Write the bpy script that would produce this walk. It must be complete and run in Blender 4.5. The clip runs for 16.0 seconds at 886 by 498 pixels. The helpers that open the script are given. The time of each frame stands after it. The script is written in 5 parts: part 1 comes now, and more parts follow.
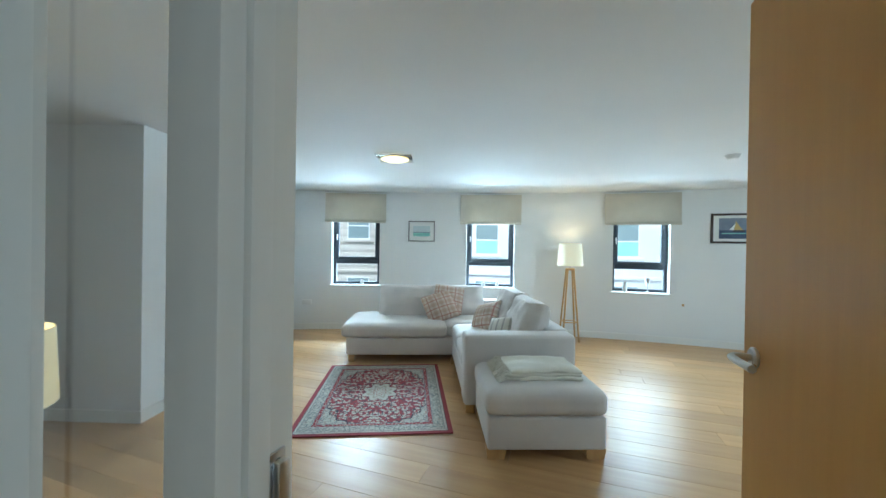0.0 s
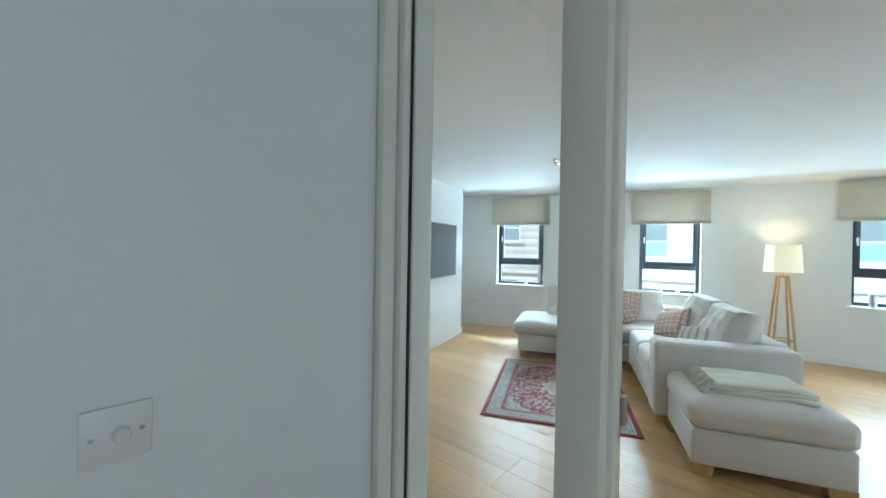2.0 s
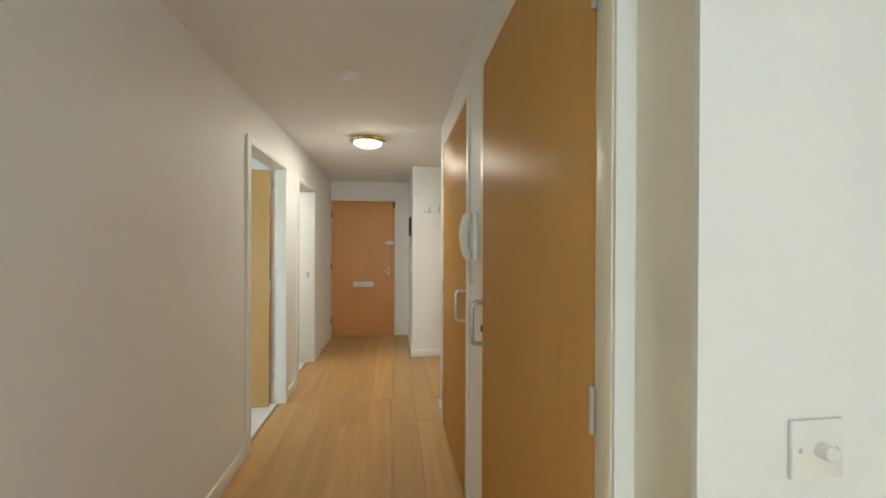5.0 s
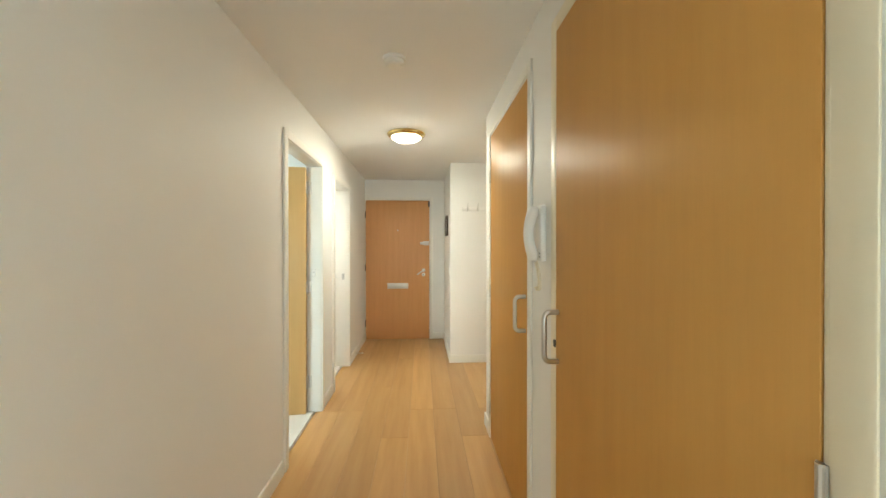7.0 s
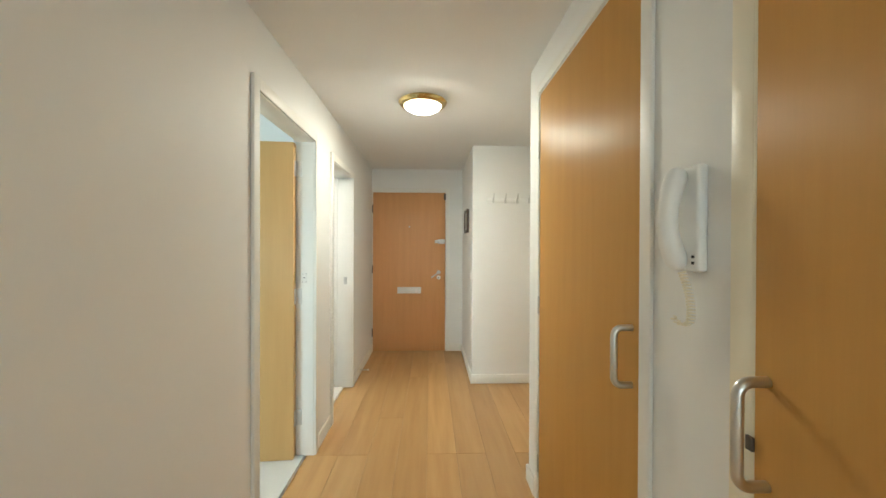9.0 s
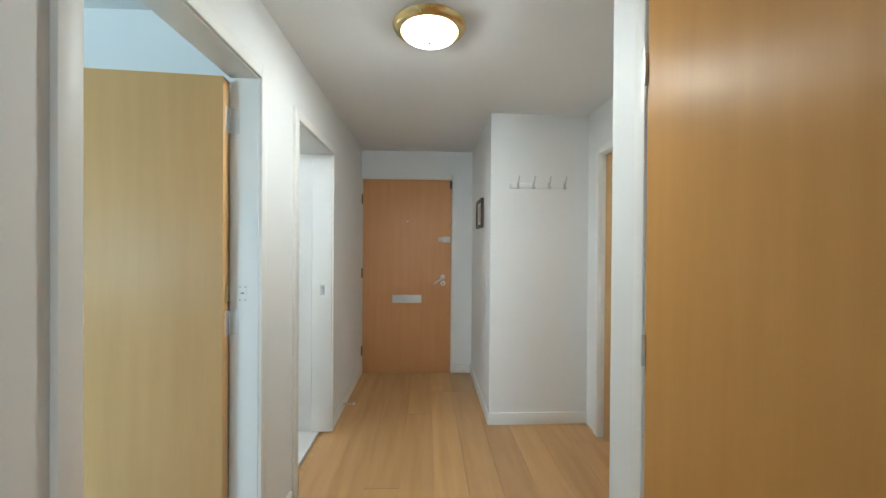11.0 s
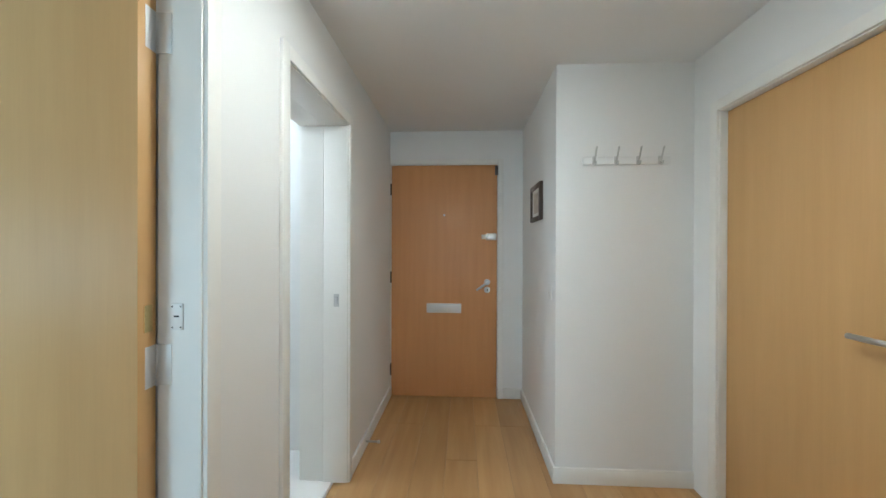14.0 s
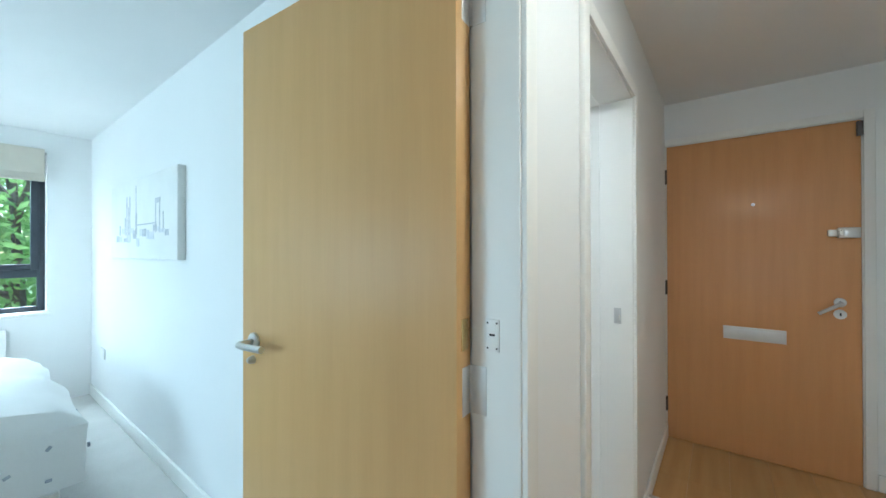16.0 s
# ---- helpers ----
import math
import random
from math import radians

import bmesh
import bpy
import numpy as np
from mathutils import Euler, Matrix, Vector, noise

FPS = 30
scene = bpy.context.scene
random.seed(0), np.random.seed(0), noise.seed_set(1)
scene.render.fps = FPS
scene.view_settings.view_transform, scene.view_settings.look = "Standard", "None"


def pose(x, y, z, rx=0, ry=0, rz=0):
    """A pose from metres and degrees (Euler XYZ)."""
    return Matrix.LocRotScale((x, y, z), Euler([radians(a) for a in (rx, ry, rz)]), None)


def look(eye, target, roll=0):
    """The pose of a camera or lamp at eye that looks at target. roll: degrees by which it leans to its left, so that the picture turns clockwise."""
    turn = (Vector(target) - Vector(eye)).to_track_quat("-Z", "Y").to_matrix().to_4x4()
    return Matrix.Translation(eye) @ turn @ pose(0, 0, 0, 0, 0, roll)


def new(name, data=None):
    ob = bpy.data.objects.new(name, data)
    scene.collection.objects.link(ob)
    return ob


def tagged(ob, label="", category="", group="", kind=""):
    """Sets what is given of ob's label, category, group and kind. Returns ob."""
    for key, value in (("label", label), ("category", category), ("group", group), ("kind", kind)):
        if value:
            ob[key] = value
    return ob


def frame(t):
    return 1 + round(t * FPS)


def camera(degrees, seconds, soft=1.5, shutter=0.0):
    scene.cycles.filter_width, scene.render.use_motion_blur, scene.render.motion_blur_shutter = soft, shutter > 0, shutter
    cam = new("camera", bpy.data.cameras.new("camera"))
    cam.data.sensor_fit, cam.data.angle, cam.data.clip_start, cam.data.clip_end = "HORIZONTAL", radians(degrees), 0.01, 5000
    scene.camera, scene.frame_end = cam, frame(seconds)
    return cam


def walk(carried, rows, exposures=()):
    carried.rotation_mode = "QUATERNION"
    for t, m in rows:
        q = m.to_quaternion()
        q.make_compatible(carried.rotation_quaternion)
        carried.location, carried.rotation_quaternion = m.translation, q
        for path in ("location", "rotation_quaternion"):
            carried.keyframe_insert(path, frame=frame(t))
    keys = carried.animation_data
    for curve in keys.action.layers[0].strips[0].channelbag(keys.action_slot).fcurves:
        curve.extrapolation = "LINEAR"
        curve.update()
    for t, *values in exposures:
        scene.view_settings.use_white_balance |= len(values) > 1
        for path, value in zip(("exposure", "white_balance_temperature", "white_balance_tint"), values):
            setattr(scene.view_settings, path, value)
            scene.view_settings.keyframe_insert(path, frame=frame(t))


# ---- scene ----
cam = camera(100.4, 16.0)
PATH = [
    (0, (-0.302, -0.094, 1.361), (-0.957, 1.796, 1.351), 0.9),
    (0.5, (-0.335, -0.181, 1.358), (-1.109, 1.663, 1.352), 0.7),
    (1, (-0.376, -0.272, 1.358), (-1.311, 1.496, 1.351), 0.9),
    (1.5, (-0.411, -0.373, 1.356), (-1.537, 1.28, 1.347), 1.0),
    (2, (-0.459, -0.457, 1.353), (-1.779, 1.046, 1.34), 1.0),
    (2.5, (-0.512, -0.566, 1.352), (-2.021, 0.746, 1.34), 0.9),
    (3, (-0.546, -0.676, 1.353), (-2.239, 0.389, 1.34), 0.5),
    (3.5, (-0.604, -0.761, 1.349), (-2.437, 0.037, 1.334), 0.4),
    (4, (-0.64, -0.844, 1.353), (-2.562, -0.29, 1.333), 0.1),
    (4.5, (-0.696, -0.911, 1.348), (-2.661, -0.537, 1.333), 0.2),
    (7, (-0.985, -1.074, 1.345), (-2.982, -0.96, 1.336), -0.0),
    (7.5, (-1.105, -1.062, 1.34), (-3.104, -0.986, 1.332), 0.2),
    (8, (-1.277, -1.125, 1.333), (-3.276, -1.052, 1.325), 0.1),
    (8.5, (-1.466, -1.138, 1.321), (-3.465, -1.071, 1.319), -0.0),
    (9, (-1.672, -1.153, 1.339), (-3.671, -1.086, 1.327), 0.2),
    (11.5, (-2.709, -1.216, 1.331), (-4.707, -1.131, 1.319), 0.4),
    (12, (-2.857, -1.207, 1.331), (-4.856, -1.126, 1.321), 0.3),
    (12.5, (-2.972, -1.212, 1.33), (-4.97, -1.132, 1.32), 0.3),
    (13, (-3.049, -1.211, 1.331), (-5.048, -1.147, 1.321), 0.3),
    (13.5, (-3.114, -1.223, 1.325), (-5.113, -1.202, 1.316), 0.3),
    (14, (-3.186, -1.259, 1.308), (-5.183, -1.368, 1.302), 0.2),
    (14.5, (-3.263, -1.322, 1.314), (-5.242, -1.614, 1.3), 0.3),
    (15, (-3.339, -1.408, 1.313), (-5.265, -1.944, 1.305), 0.3),
    (15.5, (-3.392, -1.511, 1.316), (-5.203, -2.359, 1.31), 0.1),
    (16, (-3.394, -1.587, 1.309), (-4.992, -2.79, 1.318), -0.1),
]
EXPOSURES = [(0.0, 0.02, 5000, 0), (1.5, 0.17, 5000, -1), (2.5, 0.42, 5250, -1), (3.5, 0.87, 5750, 0), (4.7, 1.42, 6100, 3), (7.0, 2.1, 6350, 0), (9.0, 1.9, 5980, 0), (11.5, 1.5, 5150, 2), (14.0, 1.47, 5150, 2), (15.5, 1.5, 5200, 2), (16.0, 1.46, 5080, 0)]
walk(cam, [(t, look(eye, target, roll)) for t, eye, target, roll in PATH], EXPOSURES)

# ---- plan ----
HALL_S, HALL_N = -1.9, -0.585          # faces of the hall's two long walls
END_W = -6.4                           # front door wall
CEIL_H, CEIL_L = 2.33, 2.245            # hall and living room ceilings
ARC_X, ARC_R = 1.3, 13.0               # living room's curved outer wall
ARC_Y = 6.12 - ARC_R
LIV_Y = 0.215                          # hall face of the living room door wall


def arc(s, depth=0.0):
    """A point of the curved wall: s metres along it from its apex, depth metres outwards."""
    a = s / ARC_R
    return ARC_X + (ARC_R + depth) * math.sin(a), ARC_Y + (ARC_R + depth) * math.cos(a)


def arc_s(x):
    return ARC_R * math.asin((x - ARC_X) / ARC_R)


# ---- light ----
world = bpy.data.worlds.new("sky")
scene.world = world
world.use_nodes = True
wn = world.node_tree.nodes
sky = wn.new("ShaderNodeTexSky")
sky.sky_type, sky.sun_disc, sky.sun_elevation, sky.sun_rotation = "NISHITA", False, radians(48), radians(200)
wn["Background"].inputs["Strength"].default_value = 0.15
world.node_tree.links.new(sky.outputs["Color"], wn["Background"].inputs["Color"])
sun = new("sun", bpy.data.lights.new("sun", "SUN"))
sun.data.energy, sun.data.angle, sun.data.color = 5.0, radians(12), (1.0, 0.96, 0.9)
sun.matrix_world = look((0, 0, 30), (10, 26, 0))


def area(name, eye, target, w, h, power, colour):
    ob = new(name, bpy.data.lights.new(name, "AREA"))
    ob.data.shape, ob.data.size, ob.data.size_y, ob.data.energy, ob.data.color = "RECTANGLE", w, h, power, colour
    ob.matrix_world = look(eye, target)
    return ob


def bulb(name, place, power, colour, radius=0.06):
    ob = new(name, bpy.data.lights.new(name, "POINT"))
    ob.data.energy, ob.data.color, ob.data.shadow_soft_size = power, colour, radius
    ob.location = place
    return ob


DAY = (0.84, 0.96, 0.965)
WARM = (1.0, 0.74, 0.42)
WINDOWS = [-3.63, -1.54, 0.69, 3.0]    # x of the living room's windows; the last is added, out of view, for light
for x in WINDOWS:
    s = arc_s(x)
    (ex, ey), (tx, ty) = arc(s, 1.6), arc(s, -2.5)
    area("window_light", (ex, ey, 2.45), (tx, ty, 0.9), 1.5, 0.9, 820 if x < -2 else 560 if x < 0 else 190 if x < 2 else 100, DAY)
    (ex, ey), (tx, ty) = arc(s, 3.0), arc(s, -3.0)
    area("street_bounce_light", (ex, ey, -0.35), (tx, ty, 2.2), 2.4, 1.0, 400 if x < 0 else 200 if x < 2 else 110, DAY)
area("east_window_light", (3.46, 3.1, 1.45), (0, 3.1, 1.25), 1.8, 1.3, 32, DAY)
# Added lamp in an unseen east opening, to brighten the open door's face.
area("bedroom_fill_light", (0.05, -4.2, 1.45), (-3, -4.2, 1.3), 1.5, 1.3, 22, DAY)
area("bedroom_window_light", (-3.1, -7.1, 2.6), (-3.1, -4.6, 0.9), 1.6, 0.9, 42, DAY)
# Added lamp before the closed end wall; stands in for unseen daylight.
area("east_daylight_fill", (1.42, -0.75, 1.3), (-1, -0.75, 1.2), 1.0, 1.6, 9.0, (0.9, 0.96, 0.95))
bulb("bathroom_bulb", (-4.9, -2.9, 2.15), 6.0, (1.0, 0.96, 0.9), 0.1)
bulb("hall_bulb", (-4.21, -1.21, 2.272), 1.6, (1.0, 0.89, 0.73), 0.014)
area("hall_bowl_light", (-4.21, -1.2101, 2.268), (-4.21, -1.21, 0), 0.14, 0.14, 4.8, (1.0, 0.89, 0.73))
bulb("living_bulb", (-1.945, 3.17, 2.20), 3.5, WARM, 0.02)
bulb("floor_lamp_bulb", (-0.31, 5.75, 1.30), 5.5, WARM, 0.05)
bulb("table_lamp_bulb", (-1.93, 0.50, 0.97), 1.8, WARM, 0.04)


# ---- materials ----
def nodes_of(name, rough=0.5, metal=0.0, base=(0.8, 0.8, 0.8)):
    m = bpy.data.materials.new(name)
    m.use_nodes = True
    b = m.node_tree.nodes["Principled BSDF"]
    b.inputs["Base Color"].default_value = (*base, 1)
    b.inputs["Roughness"].default_value = rough
    b.inputs["Metallic"].default_value = metal
    return m, m.node_tree.nodes, m.node_tree.links, b


def ramp(n, stops):
    r = n.new("ShaderNodeValToRGB")
    e = r.color_ramp.elements
    while len(e) < len(stops):
        e.new(0.5)
    for el, (p, c) in zip(e, stops):
        el.position, el.color = p, (*c, 1)
    return r


def noise_tex(n, l, scale, detail=4, stretch=(1, 1, 1), coord="Object", extra=None):
    tc, mp, nt = n.new("ShaderNodeTexCoord"), n.new("ShaderNodeMapping"), n.new("ShaderNodeTexNoise")
    mp.inputs["Scale"].default_value = stretch
    nt.inputs["Scale"].default_value, nt.inputs["Detail"].default_value = scale, detail
    l.new(tc.outputs[coord], mp.inputs["Vector"])
    if extra:
        l.new(extra, mp.inputs["Location"])
    l.new(mp.outputs["Vector"], nt.inputs["Vector"])
    return nt


def bump(n, l, b, source, strength, distance=0.002):
    k = n.new("ShaderNodeBump")
    k.inputs["Strength"].default_value, k.inputs["Distance"].default_value = strength, distance
    l.new(source, k.inputs["Height"])
    l.new(k.outputs["Normal"], b.inputs["Normal"])


def surface(name, a, c, rough, scale=3.0, fine=180.0, relief=0.1, metal=0.0, stretch=(1, 1, 1)):
    """Two tones mixed by a broad noise, with fine relief."""
    m, n, l, b = nodes_of(name, rough, metal)
    r = ramp(n, [(0.3, a), (0.7, c)])
    l.new(noise_tex(n, l, scale, 3, stretch).outputs["Fac"], r.inputs["Fac"])
    l.new(r.outputs["Color"], b.inputs["Base Color"])
    f = noise_tex(n, l, fine, 3)
    bump(n, l, b, f.outputs["Fac"], relief)
    rr = n.new("ShaderNodeMapRange")
    rr.inputs["To Min"].default_value, rr.inputs["To Max"].default_value = max(rough - 0.06, 0.03), min(rough + 0.06, 1)
    l.new(noise_tex(n, l, scale * 4, 3).outputs["Fac"], rr.inputs["Value"])
    l.new(rr.outputs["Result"], b.inputs["Roughness"])
    return m


def veneer(name, dark, mid, light, rough, grain=(14, 14, 0.9)):
    m, n, l, b = nodes_of(name, rough)
    info = n.new("ShaderNodeObjectInfo")
    v = n.new("ShaderNodeVectorMath")
    v.operation = "SCALE"
    l.new(info.outputs["Location"], v.inputs[0])
    v.inputs["Scale"].default_value = 7.3
    a = noise_tex(n, l, 1.6, 6, grain, extra=v.outputs["Vector"])
    r = ramp(n, [(0.25, dark), (0.5, mid), (0.78, light)])
    l.new(a.outputs["Fac"], r.inputs["Fac"])
    fine = noise_tex(n, l, 9, 3, (grain[0] * 2, grain[1] * 2, grain[2]), extra=v.outputs["Vector"])
    mix = n.new("ShaderNodeMixRGB")
    mix.blend_type, mix.inputs["Fac"].default_value = "MULTIPLY", 0.07
    l.new(r.outputs["Color"], mix.inputs["Color1"])
    l.new(fine.outputs["Fac"], mix.inputs["Color2"])
    l.new(mix.outputs["Color"], b.inputs["Base Color"])
    bump(n, l, b, fine.outputs["Fac"], 0.04, 0.001)
    b.inputs["Specular IOR Level"].default_value = 0.36
    tan = n.new("ShaderNodeTangent")
    tan.direction_type, tan.axis = "RADIAL", "Z"
    b.inputs["Anisotropic"].default_value = 0.75
    l.new(tan.outputs["Tangent"], b.inputs["Tangent"])
    rr = n.new("ShaderNodeMapRange")
    rr.inputs["To Min"].default_value, rr.inputs["To Max"].default_value = rough - 0.05, rough + 0.07
    l.new(noise_tex(n, l, 2.5, 4).outputs["Fac"], rr.inputs["Value"])
    l.new(rr.outputs["Result"], b.inputs["Roughness"])
    return m


def plank_material():
    m, n, l, b = nodes_of("oak_plank", 0.33)
    info = n.new("ShaderNodeObjectInfo")
    mul = n.new("ShaderNodeMath")
    mul.operation, mul.inputs[1].default_value = "MULTIPLY", 40
    l.new(info.outputs["Random"], mul.inputs[0])
    comb = n.new("ShaderNodeCombineXYZ")
    for k in "XYZ":
        l.new(mul.outputs["Value"], comb.inputs[k])
    a = noise_tex(n, l, 2.2, 6, (0.7, 9, 1), extra=comb.outputs["Vector"])
    r = ramp(n, [(0.25, (0.455, 0.258, 0.098)), (0.5, (0.515, 0.302, 0.12)), (0.75, (0.56, 0.342, 0.146))])
    l.new(a.outputs["Fac"], r.inputs["Fac"])
    hsv = n.new("ShaderNodeHueSaturation")
    mr = n.new("ShaderNodeMapRange")
    mr.inputs["To Min"].default_value, mr.inputs["To Max"].default_value = 0.86, 1.08
    l.new(info.outputs["Random"], mr.inputs["Value"])
    l.new(mr.outputs["Result"], hsv.inputs["Value"])
    l.new(r.outputs["Color"], hsv.inputs["Color"])
    l.new(hsv.outputs["Color"], b.inputs["Base Color"])
    f = noise_tex(n, l, 30, 4, (0.6, 8, 1), extra=comb.outputs["Vector"])
    bump(n, l, b, f.outputs["Fac"], 0.05, 0.001)
    rr = n.new("ShaderNodeMapRange")
    rr.inputs["To Min"].default_value, rr.inputs["To Max"].default_value = 0.27, 0.42
    l.new(f.outputs["Fac"], rr.inputs["Value"])
    l.new(rr.outputs["Result"], b.inputs["Roughness"])
    return m


def glow(name, colour, strength, base=(0.9, 0.85, 0.7)):
    m, n, l, b = nodes_of(name, 0.6, 0, base)
    b.inputs["Emission Color"].default_value = (*colour, 1)
    b.inputs["Emission Strength"].default_value = strength
    return m


def fabric(name, a, c, weave=420.0, rough=0.95, relief=0.35):
    m, n, l, b = nodes_of(name, rough)
    r = ramp(n, [(0.3, a), (0.7, c)])
    l.new(noise_tex(n, l, 5, 5).outputs["Fac"], r.inputs["Fac"])
    w = noise_tex(n, l, weave, 2)
    mix = n.new("ShaderNodeMixRGB")
    mix.blend_type, mix.inputs["Fac"].default_value = "MULTIPLY", 0.25
    l.new(r.outputs["Color"], mix.inputs["Color1"])
    l.new(w.outputs["Fac"], mix.inputs["Color2"])
    l.new(mix.outputs["Color"], b.inputs["Base Color"])
    bump(n, l, b, w.outputs["Fac"], relief, 0.002)
    b.inputs["Sheen Weight"].default_value = 0.25
    return m


def calc(n, l, op, a, c=None):
    k = n.new("ShaderNodeMath")
    k.operation = op
    for i, v in enumerate((a, c)):
        if v is None:
            continue
        if isinstance(v, (int, float)):
            k.inputs[i].default_value = v
        else:
            l.new(v, k.inputs[i])
    return k.outputs["Value"]


def blend(n, l, fac, a, c):
    k = n.new("ShaderNodeMixRGB")
    l.new(fac, k.inputs["Fac"])
    for i, v in (("Color1", a), ("Color2", c)):
        if isinstance(v, tuple):
            k.inputs[i].default_value = (*v, 1)
        else:
            l.new(v, k.inputs[i])
    return k.outputs["Color"]


def thin(name, colour, share):
    """A thin sheet that lets some light through."""
    m, n, l, b = nodes_of(name, 0.9, 0, colour)
    v = ramp(n, [(0.3, tuple(c * 0.93 for c in colour)), (0.7, colour)])
    l.new(noise_tex(n, l, 7, 4).outputs["Fac"], v.inputs["Fac"])
    l.new(v.outputs["Color"], b.inputs["Base Color"])
    t, mix = n.new("ShaderNodeBsdfTranslucent"), n.new("ShaderNodeMixShader")
    l.new(v.outputs["Color"], t.inputs["Color"])
    mix.inputs["Fac"].default_value = share
    l.new(b.outputs["BSDF"], mix.inputs[1])
    l.new(t.outputs["BSDF"], mix.inputs[2])
    l.new(mix.outputs["Shader"], n["Material Output"].inputs["Surface"])
    bump(n, l, b, noise_tex(n, l, 400, 2).outputs["Fac"], 0.2)
    return m


def plaid_material():
    m, n, l, b = nodes_of("plaid_wool", 0.95)
    tc, sp = n.new("ShaderNodeTexCoord"), n.new("ShaderNodeSeparateXYZ")
    l.new(tc.outputs["Object"], sp.inputs["Vector"])
    col = (0.61, 0.52, 0.43)
    out = None
    for axis in "XY":
        f = calc(n, l, "FRACT", calc(n, l, "MULTIPLY", sp.outputs[axis], 9.0))
        wide = calc(n, l, "MULTIPLY", calc(n, l, "LESS_THAN", f, 0.38), 0.34)
        line = calc(n, l, "MULTIPLY", calc(n, l, "LESS_THAN", calc(n, l, "ABSOLUTE", calc(n, l, "SUBTRACT", f, 0.7)), 0.05), 0.7)
        out = blend(n, l, wide, out or col, (0.38, 0.22, 0.15))
        out = blend(n, l, line, out, (0.36, 0.12, 0.10))
    l.new(out, b.inputs["Base Color"])
    bump(n, l, b, noise_tex(n, l, 350, 2).outputs["Fac"], 0.4)
    return m


def stripe_material():
    m, n, l, b = nodes_of("striped_cloth", 0.95)
    tc, sp = n.new("ShaderNodeTexCoord"), n.new("ShaderNodeSeparateXYZ")
    l.new(tc.outputs["Object"], sp.inputs["Vector"])
    f = calc(n, l, "FRACT", calc(n, l, "MULTIPLY", sp.outputs["Y"], 16.0))
    l.new(blend(n, l, calc(n, l, "LESS_THAN", f, 0.28), (0.72, 0.69, 0.62), (0.46, 0.44, 0.40)), b.inputs["Base Color"])
    bump(n, l, b, noise_tex(n, l, 350, 2).outputs["Fac"], 0.4)
    return m


def rug_material(hw, hl):
    m, n, l, b = nodes_of("woven_rug", 1.0)
    tc, sp = n.new("ShaderNodeTexCoord"), n.new("ShaderNodeSeparateXYZ")
    l.new(tc.outputs["Object"], sp.inputs["Vector"])
    ax, ay = calc(n, l, "ABSOLUTE", sp.outputs["X"]), calc(n, l, "ABSOLUTE", sp.outputs["Y"])
    edge = calc(n, l, "MINIMUM", calc(n, l, "SUBTRACT", hw, ax), calc(n, l, "SUBTRACT", hl, ay))
    red, cream, dark, pale = (0.26, 0.04, 0.05), (0.47, 0.43, 0.36), (0.06, 0.045, 0.06), (0.34, 0.29, 0.24)
    rose, slate = (0.33, 0.16, 0.14), (0.20, 0.20, 0.20)
    mirrored = n.new("ShaderNodeCombineXYZ")
    l.new(ax, mirrored.inputs["X"])
    l.new(ay, mirrored.inputs["Y"])

    def motif(scale, feature, lo):
        v = n.new("ShaderNodeTexVoronoi")
        v.feature = feature
        v.inputs["Scale"].default_value = scale
        l.new(mirrored.outputs["Vector"], v.inputs["Vector"])
        return calc(n, l, "LESS_THAN", v.outputs["Distance"], lo)

    field = blend(n, l, motif(34, "F1", 0.50), red, cream)
    field = blend(n, l, motif(34, "F1", 0.16), field, red)
    field = blend(n, l, motif(17, "DISTANCE_TO_EDGE", 0.04), field, dark)
    # medallion: a lobed rosette of rings
    ry = calc(n, l, "MULTIPLY", ay, 0.82)
    rad = calc(n, l, "SQRT", calc(n, l, "ADD", calc(n, l, "MULTIPLY", ax, ax), calc(n, l, "MULTIPLY", ry, ry)))
    ang = calc(n, l, "ARCTAN2", ry, ax)
    lobe = calc(n, l, "MULTIPLY", calc(n, l, "COSINE", calc(n, l, "MULTIPLY", ang, 8)), 0.022)
    rr = calc(n, l, "ADD", rad, lobe)
    for size, c in ((0.15, dark), (0.144, cream), (0.10, pale), (0.075, cream), (0.045, red), (0.035, cream)):
        body = blend(n, l, motif(60, "F1", 0.22), c, pale if c != pale else dark)
        field = blend(n, l, calc(n, l, "LESS_THAN", rr, size), field, body)
    # corner pieces
    cx, cy = calc(n, l, "DIVIDE", ax, hw - 0.17), calc(n, l, "DIVIDE", ay, hl - 0.16)
    cr = calc(n, l, "ADD", calc(n, l, "ADD", calc(n, l, "POWER", cx, 2.4), calc(n, l, "POWER", cy, 2.4)), calc(n, l, "MULTIPLY", calc(n, l, "COSINE", calc(n, l, "MULTIPLY", ang, 28)), 0.07))
    corner = blend(n, l, motif(40, "F1", 0.30), cream, rose)
    corner = blend(n, l, motif(24, "DISTANCE_TO_EDGE", 0.045), corner, slate)
    field = blend(n, l, calc(n, l, "GREATER_THAN", cr, 1.0), field, dark)
    field = blend(n, l, calc(n, l, "GREATER_THAN", cr, 1.06), field, corner)
    band = blend(n, l, motif(52, "F1", 0.44), cream, slate)
    band = blend(n, l, motif(52, "F1", 0.26), band, pale)
    band = blend(n, l, motif(52, "F1", 0.14), band, rose)
    band = blend(n, l, motif(20, "DISTANCE_TO_EDGE", 0.035), band, slate)
    guard = blend(n, l, motif(70, "F1", 0.36), red, cream)
    thin_guard = blend(n, l, motif(80, "F1", 0.34), cream, slate)
    for width, c in ((0.178, slate), (0.172, guard), (0.142, slate), (0.136, band), (0.06, slate), (0.055, thin_guard), (0.037, dark), (0.033, red)):
        field = blend(n, l, calc(n, l, "LESS_THAN", edge, width), field, c)
